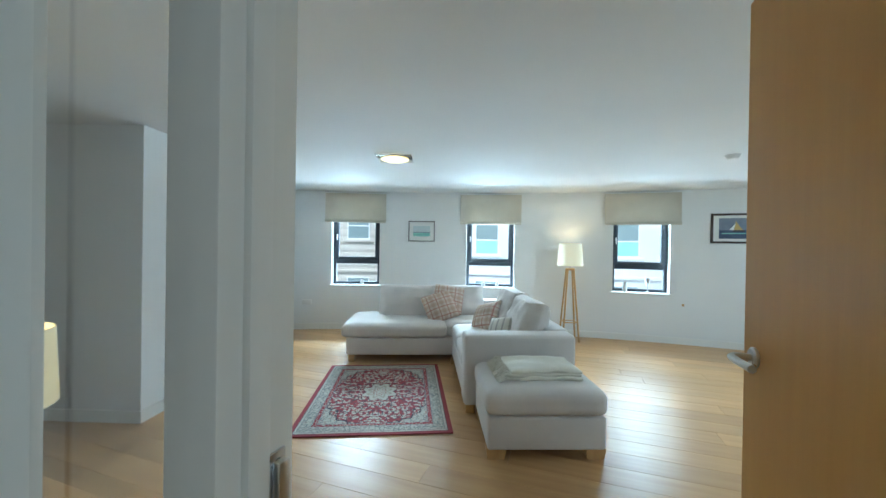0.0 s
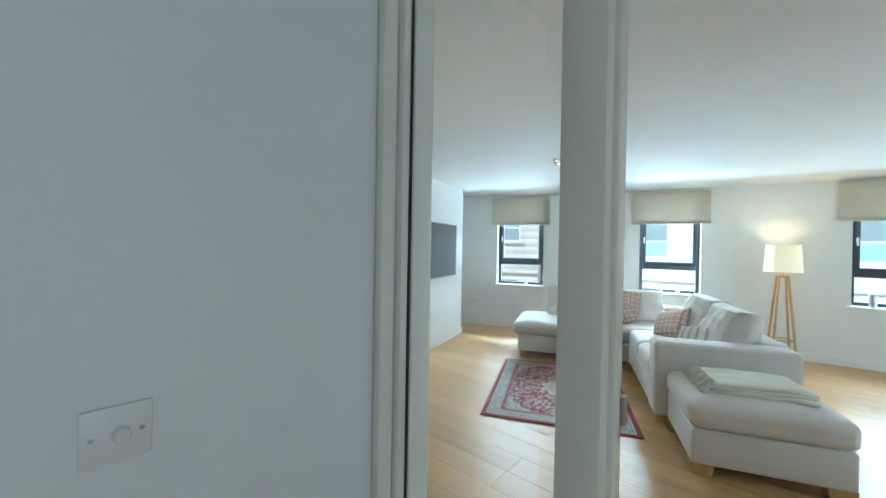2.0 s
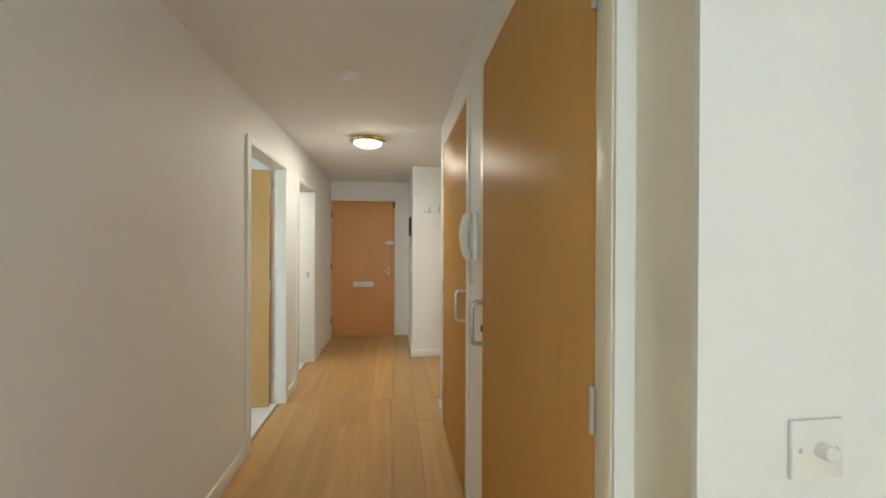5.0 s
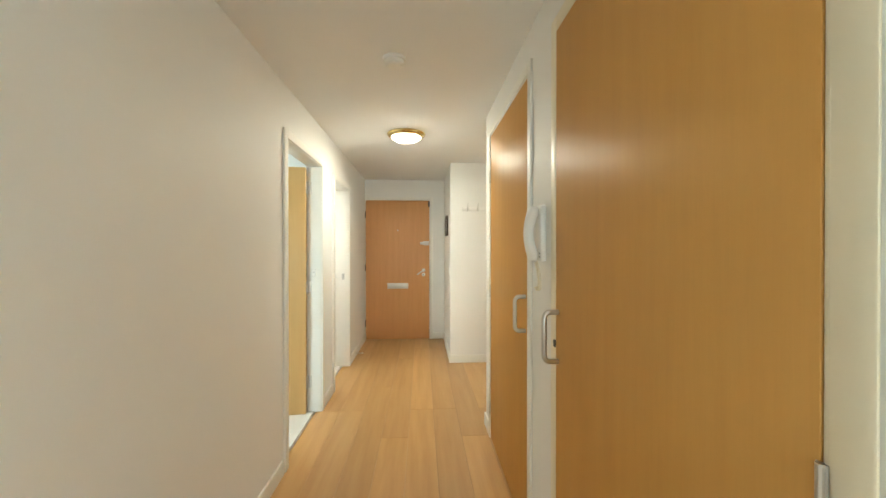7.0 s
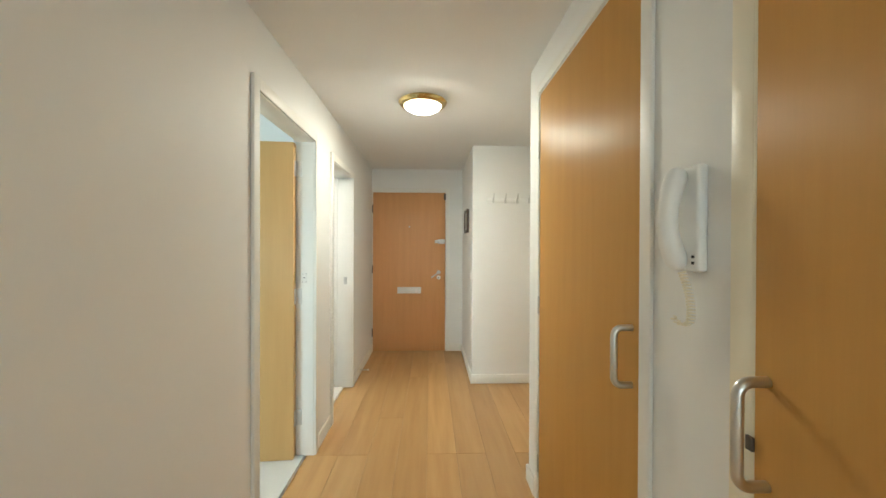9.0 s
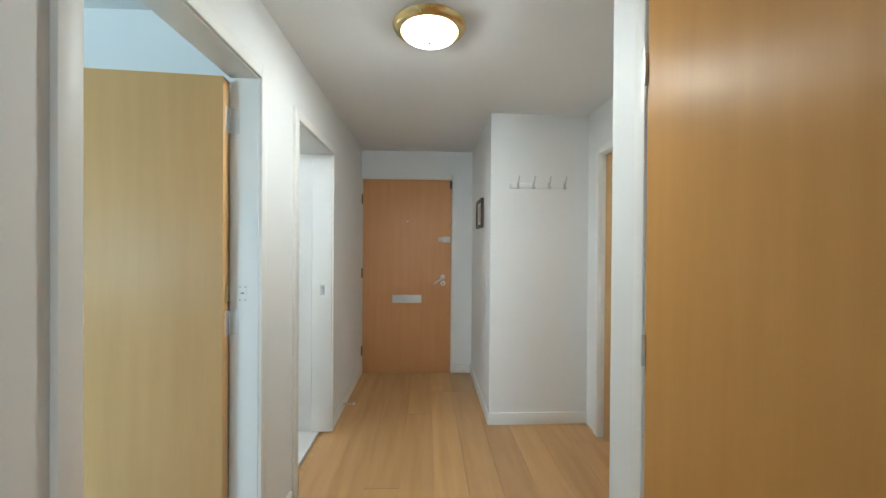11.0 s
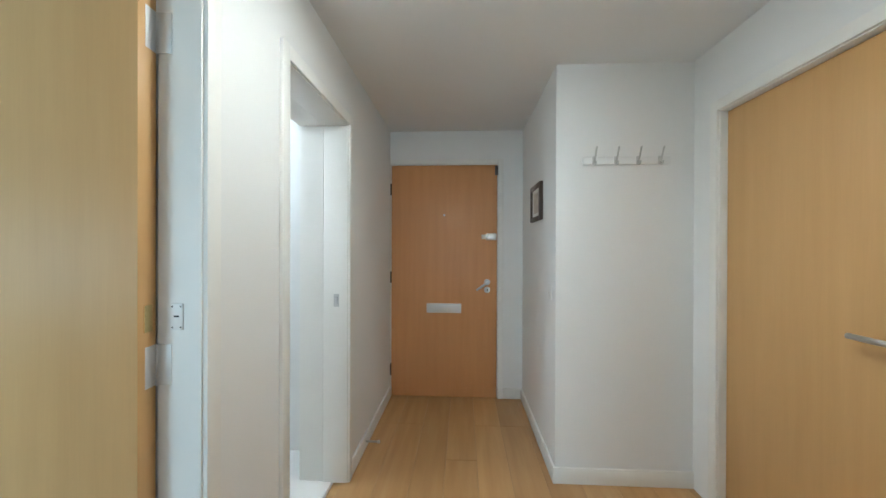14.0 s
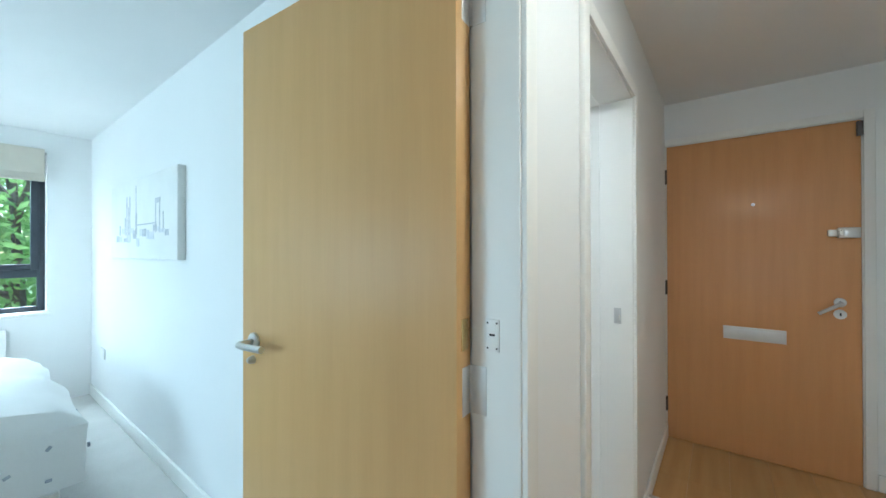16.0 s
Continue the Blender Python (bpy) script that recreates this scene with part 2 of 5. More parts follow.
    l.new(field, b.inputs["Base Color"])
    bump(n, l, b, noise_tex(n, l, 300, 3).outputs["Fac"], 0.5, 0.003)
    return m


def glass_material():
    m, n, l, b = nodes_of("clear_glass", 0.02, 0, (1, 1, 1))
    b.inputs["Transmission Weight"].default_value = 1.0
    b.inputs["IOR"].default_value = 1.45
    return m


WALL = surface("wall_paint", (0.79, 0.79, 0.775), (0.82, 0.82, 0.805), 0.6, 1.2, 140, 0.05)
CEILING = surface("ceiling_paint", (0.80, 0.80, 0.79), (0.83, 0.83, 0.82), 0.75, 1.5, 120, 0.05)
TRIM = surface("gloss_trim", (0.80, 0.79, 0.75), (0.83, 0.82, 0.78), 0.46, 2.0, 90, 0.03)
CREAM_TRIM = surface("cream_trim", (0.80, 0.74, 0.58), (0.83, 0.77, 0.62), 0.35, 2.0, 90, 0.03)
MAPLE = veneer("cherry_veneer", (0.565, 0.296, 0.076), (0.59, 0.315, 0.083), (0.615, 0.333, 0.09), 0.46)
FRONT = veneer("front_door_veneer", (0.62, 0.315, 0.125), (0.65, 0.335, 0.137), (0.68, 0.355, 0.147), 0.36)
BEECH = veneer("beech_veneer", (0.585, 0.358, 0.138), (0.61, 0.378, 0.15), (0.635, 0.398, 0.162), 0.40)
OAK = veneer("oak_wood", (0.50, 0.29, 0.11), (0.58, 0.36, 0.15), (0.64, 0.42, 0.19), 0.45)
PLANK = plank_material()
STEEL = surface("satin_steel", (0.56, 0.56, 0.55), (0.64, 0.64, 0.62), 0.3, 8, 300, 0.03, 1.0)
DULL_STEEL = surface("dull_steel", (0.62, 0.62, 0.61), (0.70, 0.70, 0.69), 0.42, 8, 300, 0.03, 0.6)
DARK_METAL = surface("dark_metal", (0.09, 0.08, 0.075), (0.13, 0.12, 0.11), 0.4, 8, 300, 0.03, 0.7)
BRASS = surface("brass", (0.62, 0.47, 0.20), (0.70, 0.55, 0.26), 0.25, 8, 300, 0.02, 1.0)
FRAME_GREY = surface("dark_window_frame", (0.030, 0.037, 0.048), (0.042, 0.05, 0.062), 0.45, 4, 200, 0.05)
WHITE_PLASTIC = surface("white_plastic", (0.79, 0.78, 0.75), (0.82, 0.81, 0.78), 0.35, 4, 200, 0.02)
BLACK = surface("black_plastic", (0.012, 0.012, 0.013), (0.02, 0.02, 0.021), 0.45, 6, 200, 0.03)
SOFA = fabric("stone_linen", (0.73, 0.672, 0.625), (0.79, 0.732, 0.68))
THROW = fabric("cream_wool", (0.74, 0.69, 0.57), (0.83, 0.78, 0.66), 160, 1.0, 0.8)
STRIPE = stripe_material()
BLIND = thin("linen_blind", (0.66, 0.61, 0.51), 0.12)
CARPET = fabric("cream_carpet", (0.66, 0.64, 0.60), (0.73, 0.71, 0.67), 250, 1.0, 0.8)
DUVET = fabric("white_cotton", (0.78, 0.77, 0.74), (0.82, 0.81, 0.78), 500, 0.9, 0.2)
PLAID = plaid_material()
GLASS = glass_material()
CERAMIC = surface("white_ceramic", (0.80, 0.79, 0.77), (0.83, 0.82, 0.80), 0.25, 5, 60, 0.02)
PETAL = surface("silk_petal", (0.80, 0.78, 0.74), (0.83, 0.81, 0.77), 0.7, 20, 200, 0.1)
TWIG = surface("dry_twig", (0.16, 0.10, 0.06), (0.24, 0.16, 0.10), 0.8, 20, 200, 0.2)
SHADE = glow("lit_lamp_shade", (1.0, 0.74, 0.30), 0.28, (0.85, 0.74, 0.48))
PALE_SHADE = glow("lit_cream_shade", (1.0, 0.80, 0.40), 0.32, (0.86, 0.79, 0.62))
DOME = glow("lit_glass", (1.0, 0.93, 0.78), 1.9)
SCREEN = surface("tv_screen", (0.05, 0.055, 0.058), (0.06, 0.065, 0.068), 0.3, 3, 100, 0.0)
RED_TILE = surface("red_mosaic", (0.35, 0.05, 0.04), (0.45, 0.09, 0.06), 0.3, 60, 200, 0.1)


# ---- mesh helpers ----
def bx(x0, x1, y0, y1, z0, z1, r=0.0, seg=2):
    bm = bmesh.new()
    bmesh.ops.create_cube(bm, size=1.0)
    for v in bm.verts:
        v.co = ((x0 + x1) / 2 + v.co.x * (x1 - x0), (y0 + y1) / 2 + v.co.y * (y1 - y0), (z0 + z1) / 2 + v.co.z * (z1 - z0))
    if r:
        bmesh.ops.bevel(bm, geom=bm.edges[:], offset=r, segments=seg, affect="EDGES", profile=0.5)
    return bm


def merge(*bms):
    out = bms[0]
    for o in bms[1:]:
        me = bpy.data.meshes.new("t")
        o.to_mesh(me)
        out.from_mesh(me)
        bpy.data.meshes.remove(me)
        o.free()
    return out


def moved(bm, m):
    bmesh.ops.transform(bm, matrix=m, verts=bm.verts)
    return bm


def lathe(profile, n=24):
    """Turns (radius, z) pairs about the z axis."""
    bm = bmesh.new()
    rings = [[bm.verts.new((r * math.cos(2 * math.pi * i / n), r * math.sin(2 * math.pi * i / n), z)) for i in range(n)] for r, z in profile]
    for a, c in zip(rings, rings[1:]):
        for i in range(n):
            bm.faces.new((a[i], a[(i + 1) % n], c[(i + 1) % n], c[i]))
    for ring in (rings[0][::-1], rings[-1]):
        bm.faces.new(ring)
    bmesh.ops.recalc_face_normals(bm, faces=bm.faces)
    return bm


def tube(points, r, n=10):
    """A round bar along points; r is one radius or one for each point."""
    bm = bmesh.new()
    pts = [Vector(p) for p in points]
    rings = []
    up = None
    for i, p in enumerate(pts):
        d = (pts[min(i + 1, len(pts) - 1)] - pts[max(i - 1, 0)]).normalized()
        if up is None:
            up = d.orthogonal().normalized()
        up = (up - d * up.dot(d)).normalized()
        side = d.cross(up)
        rad = r[i] if isinstance(r, (list, tuple)) else r
        rings.append([bm.verts.new(p + (up * math.cos(2 * math.pi * k / n) + side * math.sin(2 * math.pi * k / n)) * rad) for k in range(n)])
    for a, c in zip(rings, rings[1:]):
        for k in range(n):
            bm.faces.new((a[k], a[(k + 1) % n], c[(k + 1) % n], c[k]))
    bm.faces.new(rings[0][::-1])
    bm.faces.new(rings[-1])
    bmesh.ops.recalc_face_normals(bm, faces=bm.faces)
    return bm


def cushion_mesh(w, d, h, square=5.0, cuts=10, crease=0.006, seed=0, edge=0.22):
    """A stuffed pad, w by d and h thick at the middle, centred on the origin."""
    bm = bmesh.new()
    bmesh.ops.create_cube(bm, size=2.0)
    bmesh.ops.subdivide_edges(bm, edges=bm.edges[:], cuts=cuts, use_grid_fill=True)
    for v in bm.verts:
        x, y, z = v.co
        k = (1 - abs(x) ** square) * (1 - abs(y) ** square)
        zz = z * h / 2 * (edge + (1 - edge) * max(k, 0) ** 0.5)
        inn = 1 - (0.03 + 0.10 * edge) * (z * z)
        p = Vector((x * w / 2 * inn, y * d / 2 * inn, zz))
        f = noise.noise(p * 9 + Vector((seed * 3.1, 0, 0)))
        p += Vector((0, 0, 1 if z > 0 else -1)) * f * crease * 2
        v.co = p
    return bm


def obj(name, bm, material, smooth=True):
    me = bpy.data.meshes.new(name)
    bm.to_mesh(me)
    bm.free()
    me.materials.append(material)
    if smooth:
        me.set_sharp_from_angle(angle=radians(35))
    ob = new(name, me)
    return ob


def part(name, bm, material, parent, label=""):
    ob = obj(name, bm, material)
    ob.parent = parent
    return tagged(ob, label) if label else ob


def thing(name, m, label, category, group="", kind=""):
    ob = new(name)
    ob.matrix_world = m
    ob.empty_display_size = 0.1
    return tagged(ob, label, category, group, kind)


def built(name, bm, material, label, category="", kind="structure"):
    return tagged(obj(name, bm, material), label, category or name.split("_")[0], "", kind)


def wall(name, axis, at0, at1, a0, a1, height, label, openings=(), material=None, z0=0.0):
    """A wall between at0 and at1 across, a0 to a1 along; openings (from, to, bottom, top)."""
    parts, cur = [], a0

    def piece(p, q, b, t):
        if q - p > 1e-4 and t - b > 1e-4:
            parts.append(bx(p, q, at0, at1, b, t) if axis == "x" else bx(at0, at1, p, q, b, t))

    for p, q, b, t in sorted(openings):
        piece(cur, p, z0, height)
        piece(p, q, z0, b)
        piece(p, q, t, height)
        cur = q
    piece(cur, a1, z0, height)
    return built(name, merge(*parts), material or WALL, label, "wall")


# ---- structure ----
T = 0.115
BED_L, BED_R = -4.07, -3.27            # bedroom doorway
BATH_L, BATH_R = -5.215, -4.48        # second doorway of the same wall
wall("wall_south", "x", HALL_S - T, HALL_S, END_W, 1.6, CEIL_H, "long white painted hall wall with two doorways", [(BED_L, BED_R, 0, 2.02), (BATH_L, BATH_R, 0, 2.0)])
wall("wall_front_door", "y", END_W - 0.2, END_W - 0.02, HALL_S - T, -0.743, CEIL_H, "white end wall around the flat's front door", [(-1.91, -0.945, 0, 2.05)])
wall("wall_hooks", "y", END_W - 0.02, -5.275, -0.743, 0.0, CEIL_H, "white projecting wall that carries the coat hooks")
wall("wall_recess", "x", 0.0, T, -5.6, -3.65, CEIL_H, "white recessed hall wall around a veneered door", [(-5.085, -4.25, 0, 2.0)])
wall("wall_cupboards", "x", HALL_N, HALL_N + 0.1, -3.765, -1.345, CEIL_H, "white hall wall with two tall cupboard doors", [(-3.575, -2.628, 0, 2.145), (-2.311, -1.387, 0, 2.145)])
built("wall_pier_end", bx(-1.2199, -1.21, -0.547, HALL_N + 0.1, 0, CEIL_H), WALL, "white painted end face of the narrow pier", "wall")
# Cream here puts the hall lamp's warm light into the pier's colour.
built("wall_pier", bx(-1.3449, -1.22, -0.547, HALL_N + 0.1, 0, CEIL_H), CREAM_TRIM, "narrow pier beside the cupboard door, tinted cream for warm lamp light", "wall")
wall("wall_cupboard_end", "y", -3.765, -3.665, HALL_N + 0.1, 0.0, CEIL_H, "white end wall of the hall cupboards")
wall("wall_switch", "y", -1.31, -1.21, HALL_N + 0.1, LIV_Y + 0.065, CEIL_H, "white painted wall that carries the dimmer switch")
wall("wall_cupboard_back", "x", LIV_Y, LIV_Y + 0.065, -3.65, -1.31, CEIL_H, "white wall between cupboards and living room")
wall("wall_living_door", "x", LIV_Y, LIV_Y + 0.065, -1.21, 3.6, CEIL_H, "white wall around the glazed living room door frame", [(-1.195, 0.19, 0, 2.1)])
wall("wall_east_hall", "y", 1.5, 1.6, HALL_S, LIV_Y, CEIL_H, "plain white wall closing the hall")
wall("wall_east_living", "y", 3.5, 3.6, LIV_Y + 0.065, 5.95, CEIL_L, "plain white wall closing the living room", [(2.2, 4.0, 0.8, 2.1)])
wall("wall_west_living", "y", -7.3, -7.2, 0.0, 3.2, CEIL_L, "plain white kitchen end wall")
wall("wall_kitchen_south", "x", 0.0, T, -7.2, -5.6, CEIL_L, "plain white kitchen wall")
built("ceiling", merge(bx(END_W - 0.2, 1.6, HALL_S - T, LIV_Y + T, CEIL_H, CEIL_H + 0.1)), CEILING, "flat white painted hall ceiling")
built("ceiling_living", bx(-7.3, 3.6, LIV_Y + T + 0.0, 6.5, CEIL_L, CEIL_L + 0.13), CEILING, "flat white painted living room ceiling", "ceiling")
built("ceiling_kitchen", bx(-7.3, -5.6, 0.0, LIV_Y + T, CEIL_L + 0.045, CEIL_L + 0.13), CEILING, "flat white kitchen ceiling", "ceiling")

# curved outer wall with its window openings
WIN_W, WIN_B, WIN_T = 0.77, 0.72, 2.19
WALL_D = 0.3


def arc_block(bm, s0, s1, d0, d1, z0, z1, step=0.35):
    n = max(1, round((s1 - s0) / step))
    rows = []
    for i in range(n + 1):
        s = s0 + (s1 - s0) * i / n
        (xa, ya), (xb, yb) = arc(s, d0), arc(s, d1)
        rows.append([bm.verts.new(p) for p in ((xa, ya, z0), (xa, ya, z1), (xb, yb, z1), (xb, yb, z0))])
    for a, c in zip(rows, rows[1:]):
        for k in range(4):
            bm.faces.new((a[k], a[(k + 1) % 4], c[(k + 1) % 4], c[k]))
    bm.faces.new(rows[0])
    bm.faces.new(rows[-1][::-1])


bm, cur = bmesh.new(), arc_s(-7.35)
for x in WINDOWS:
    c = arc_s(x)
    arc_block(bm, cur, c - WIN_W / 2, 0, WALL_D, 0, CEIL_L)
    arc_block(bm, c - WIN_W / 2, c + WIN_W / 2, 0, WALL_D, 0, WIN_B)
    arc_block(bm, c - WIN_W / 2, c + WIN_W / 2, 0, WALL_D, WIN_T, CEIL_L)
    cur = c + WIN_W / 2
arc_block(bm, cur, arc_s(3.62), 0, WALL_D, 0, CEIL_L)
bmesh.ops.recalc_face_normals(bm, faces=bm.faces)
built("wall_curved", bm, WALL, "gently curved white living room wall with windows", "wall")
bm = bmesh.new()
arc_block(bm, arc_s(-7.2), arc_s(3.5), -0.016, 0.0, 0.0, 0.095)
bmesh.ops.recalc_face_normals(bm, faces=bm.faces)
built("baseboard_curved", bm, TRIM, "white baseboard along the curved wall", "baseboard")

# partition that carries the television
PART = pose(-3.35, 1.795, 0, 0, 0, math.degrees(math.atan2(2.335, -0.733)))   # x runs along its long face, y points into it
ob = built("wall_partition", bx(0, 2.447, 0.0, 0.78, 0, CEIL_L), WALL, "white free-standing partition wall behind the television", "wall")
ob.matrix_world = PART
ob = built("baseboard_partition", merge(bx(-0.015, 2.46, -0.015, 0.0, 0, 0.09), bx(-0.015, 0.0, 0.0, 0.78, 0, 0.09)), TRIM, "white baseboard of the partition", "baseboard")
ob.matrix_world = PART

# baseboards of the hall
H, D = 0.09, 0.014
for name, b in (
    ("baseboard_south_a", bx(BED_R + 0.06, 1.5, HALL_S, HALL_S + D, 0, H, 0.004)),
    ("baseboard_south_b", bx(BATH_R + 0.06, BED_L - 0.06, HALL_S, HALL_S + D, 0, H, 0.004)),
    ("baseboard_south_c", bx(END_W - 0.02, BATH_L - 0.06, HALL_S, HALL_S + D, 0, H, 0.004)),
    ("baseboard_bump_side", bx(END_W - 0.02, -5.275, -0.743 - D, -0.743, 0, H, 0.004)),
    ("baseboard_bump_end", bx(-5.275, -5.275 + D, -0.743 - D, 0, 0, H, 0.004)),
    ("baseboard_front_wall", bx(END_W - 0.02, END_W - 0.02 + D, -0.91, -0.757, 0, H, 0.004)),
    ("baseboard_cupboard_end", bx(-3.765 - D, -3.765, -0.6, 0, 0, H, 0.004)),
    ("baseboard_cupboard_a", bx(-3.779, -3.625, HALL_N - D, HALL_N, 0, H, 0.004)),
    ("baseboard_switch", bx(-1.21, -1.21 + D, -0.547, 0.11, 0, H, 0.004)),
):
    built(name, b, TRIM, "painted white baseboard along the hall wall", "baseboard")


def casing(name, axis, face, out, a0, a1, top, w=0.058, d=0.016, depth=T, stop=0.0, material=None, label="white painted door casing and lining"):
    """A door lining with casings: axis along the wall, face the wall's plane, out the side (+1, -1) it stands proud of."""
    lo, hi = sorted((face, face + out * d))
    ilo, ihi = sorted((face + out * 0.004, face - out * depth))
    t = 0.018

    def b(p, q, c0, c1, z0, z1, r=0.003):
        return bx(p, q, c0, c1, z0, z1, r) if axis == "x" else bx(c0, c1, p, q, z0, z1, r)

    root = thing(name, pose(0, 0, 0), label, "door frame", kind="structure")
    mat = material or TRIM
    part("casing", b(a0 - w + t, a0 + t - 0.006, lo, hi, 0, top + w - t), mat, root)
    part("casing", b(a1 - t + 0.006, a1 + w - t, lo, hi, 0, top + w - t), mat, root)
    part("casing", b(a0 + t - 0.006, a1 - t + 0.006, lo, hi, top - t + 0.006, top + w - t), mat, root)
    part("jamb", b(a0 + 0.0005, a0 + t, ilo, ihi, 0, top - 0.0005), mat, root)
    part("jamb", b(a1 - t, a1 - 0.0005, ilo, ihi, 0, top - 0.0005), mat, root)
    part("head", b(a0 + t, a1 - t, ilo, ihi, top - t, top - 0.0005), mat, root)
    return root


def lever(parent, m, flip=1, material=None):
    """A round rose with a lever, on the face y = 0 that looks to -y."""
    mat = material or STEEL
    rose = part("rose", moved(lathe([(0.026, 0), (0.026, 0.006), (0.022, 0.009)], 20), m @ pose(0, 0, 0, 90)), mat, parent, "round satin steel rose")
    part("lever", moved(tube([(0, 0, 0), (0, -0.045, 0), (flip * 0.008, -0.052, 0), (flip * 0.03, -0.055, 0), (flip * 0.115, -0.05, 0.0)], 0.0095), m), mat, parent, "satin steel lever handle")
    return rose


def hinge(parent, m):
    """A butt hinge, pin on z, leaves spread over x in the plane y = 0."""
    part("hinge", merge(moved(bx(0.001, 0.004, 0, 0.034, -0.05, 0.05, 0.001), m), moved(bx(-0.036, 0.0, -0.002, 0.001, -0.05, 0.05, 0.001), m), *[moved(tube([(0, -0.004, z0), (0, -0.004, z1)], 0.0065, 10), m) for z0, z1 in ((-0.05, -0.031), (-0.029, -0.011), (-0.009, 0.009), (0.011, 0.029), (0.031, 0.05))]), DULL_STEEL, parent, "steel butt hinge")


# front door
casing("door_frame_front", "y", END_W - 0.02, 1, -1.91, -0.945, 2.05, w=0.05, depth=0.1)
door = thing("door_1", pose(END_W, 0, 0), "closed cherry-veneered front door with steel letter plate", "door", kind="structure")
part("leaf", bx(-0.062, -0.012, -1.889, -0.966, 0.006, 2.03, 0.002), FRONT, door)
part("letter_plate", merge(bx(-0.013, -0.005, -1.577, -1.274, 0.74, 0.822, 0.002), bx(-0.006, -0.002, -1.56, -1.29, 0.752, 0.806, 0.0015)), DULL_STEEL, door, "brushed steel letter plate")
lever(door, pose(-0.012, -1.05, 1.012, 0, 0, 90) @ pose(0, 0, 0, 0, -35, 0), -1)
part("keyhole", moved(lathe([(0.027, 0), (0.027, 0.006), (0.02, 0.011), (0.008, 0.012)], 20), pose(-0.012, -1.05, 0.945, 0, 90)), WHITE_PLASTIC, door, "round pale lock escutcheon")
part("keyhole_slot", bx(-0.001, 0.0015, -1.0535, -1.0465, 0.936, 0.954), BLACK, door)
part("night_latch", merge(bx(-0.012, 0.018, -1.06, -0.972, 1.375, 1.435, 0.006), bx(-0.012, 0.006, -1.1, -1.055, 1.385, 1.425, 0.008), moved(lathe([(0.017, 0), (0.014, 0.022)], 16), pose(0.016, -1.045, 1.405, 0, 90)), bx(0.034, 0.042, -1.05, -1.04, 1.39, 1.42, 0.003)), STEEL, door, "steel rim night latch")
part("spy_hole", moved(lathe([(0.010, 0), (0.008, 0.006)], 14), pose(-0.012, -1.425, 1.594, 0, 90)), STEEL, door)
part("chain_keep", bx(-0.012, 0.012, -0.985, -0.96, 1.94, 2.02, 0.003), DARK_METAL, door)
for z in (0.24, 1.05, 1.82):
    part("hinge", tube([(-0.004, -1.893, z - 0.05), (-0.004, -1.893, z + 0.05)], 0.007), DARK_METAL, door)

# Unseen block added behind the front door; keeps outside light out of its gap.
built("wall_landing", bx(END_W - 0.36, END_W - 0.21, HALL_S - T, -0.7, 0, CEIL_H), WALL, "plain unseen wall added behind the front door against stray light", "wall")

# cupboard doors
for i, (a0, a1, hx, hs) in enumerate(((-3.56, -2.643, -2.682, -3.56), (-2.296, -1.402, -2.268, -1.402))):
    # Near frame's cream puts warm lamp light into the paint; far one stays white.
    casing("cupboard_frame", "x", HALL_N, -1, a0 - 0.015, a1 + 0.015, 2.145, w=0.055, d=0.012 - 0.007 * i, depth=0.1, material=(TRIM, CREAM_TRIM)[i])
    door = thing("cupboard_door", pose(0, HALL_N, 0), "tall closed cherry-veneered cupboard door with steel pull", "cupboard door", "hall cupboard doors", "structure")
    part("leaf", bx(a0 + 0.004, a1 - 0.004, -0.006, 0.036, 0.008, 2.123, 0.002), MAPLE, door)
    za, zb = (0.955, 1.115) if i == 0 else (0.94, 1.115)
    pts = [(hx, -0.006, za), (hx, -0.035, za)]
    pts += [(hx, -0.035 - 0.022 * math.sin(a), za + 0.022 * (1 - math.cos(a))) for a in (0.4, 0.8, 1.2, 1.57)]
    pts += [(hx, -0.035 - 0.022 * math.sin(a), zb - 0.022 * (1 - math.cos(a))) for a in (1.57, 1.2, 0.8, 0.4)]
    pts += [(hx, -0.035, zb), (hx, -0.006, zb)]
    part("pull_handle", tube(pts, 0.0095, 12), STEEL, door, "D-shaped satin steel pull")
    for z in (0.22, 1.04, 1.84):
        part("hinge", merge(tube([(hs, -0.010, z - 0.045), (hs, -0.010, z + 0.045)], 0.005), bx(hs - 0.007, hs + 0.007, -0.0085, -0.0065, z - 0.045, z + 0.045)), STEEL, door)
    if i == 1:
        part("catch", bx(-2.304, -2.290, -0.012, -0.006, 0.985, 1.01, 0.001), DARK_METAL, door)

# recess door
casing("door_frame_recess", "x", 0.0, -1, -5.085, -4.25, 2.0)
door = thing("door_2", pose(0, 0, 0), "closed beech-veneered hall door with lever handle", "door", kind="structure")
part("leaf", bx(-5.064, -4.27, 0.03, 0.07, 0.006, 1.98, 0.002), BEECH, door)
lever(door, pose(-4.33, 0.03, 1.03), -1)

# bedroom doorway and its open door
casing("door_frame_bedroom", "x", HALL_S, 1, BED_L, BED_R, 2.02, depth=0.1085)
door = thing("door_3", pose(BED_L + 0.021, HALL_S - 0.107, 0, 0, 0, -85.4), "open beech-veneered bedroom door with lever handle", "door", kind="structure")
part("leaf", bx(0.002, 0.764, -0.001, 0.056, 0.008, 1.985, 0.002), BEECH, door)
lever(door, pose(0.70, 0.056, 1.04, 0, 0, 180), 1)
part("turn_knob", moved(lathe([(0.012, 0), (0.011, 0.012), (0.006, 0.02)], 16), pose(0.705, 0.056, 0.985, -90)), STEEL, door)
lever(door, pose(0.70, 0.0, 1.04), -1)
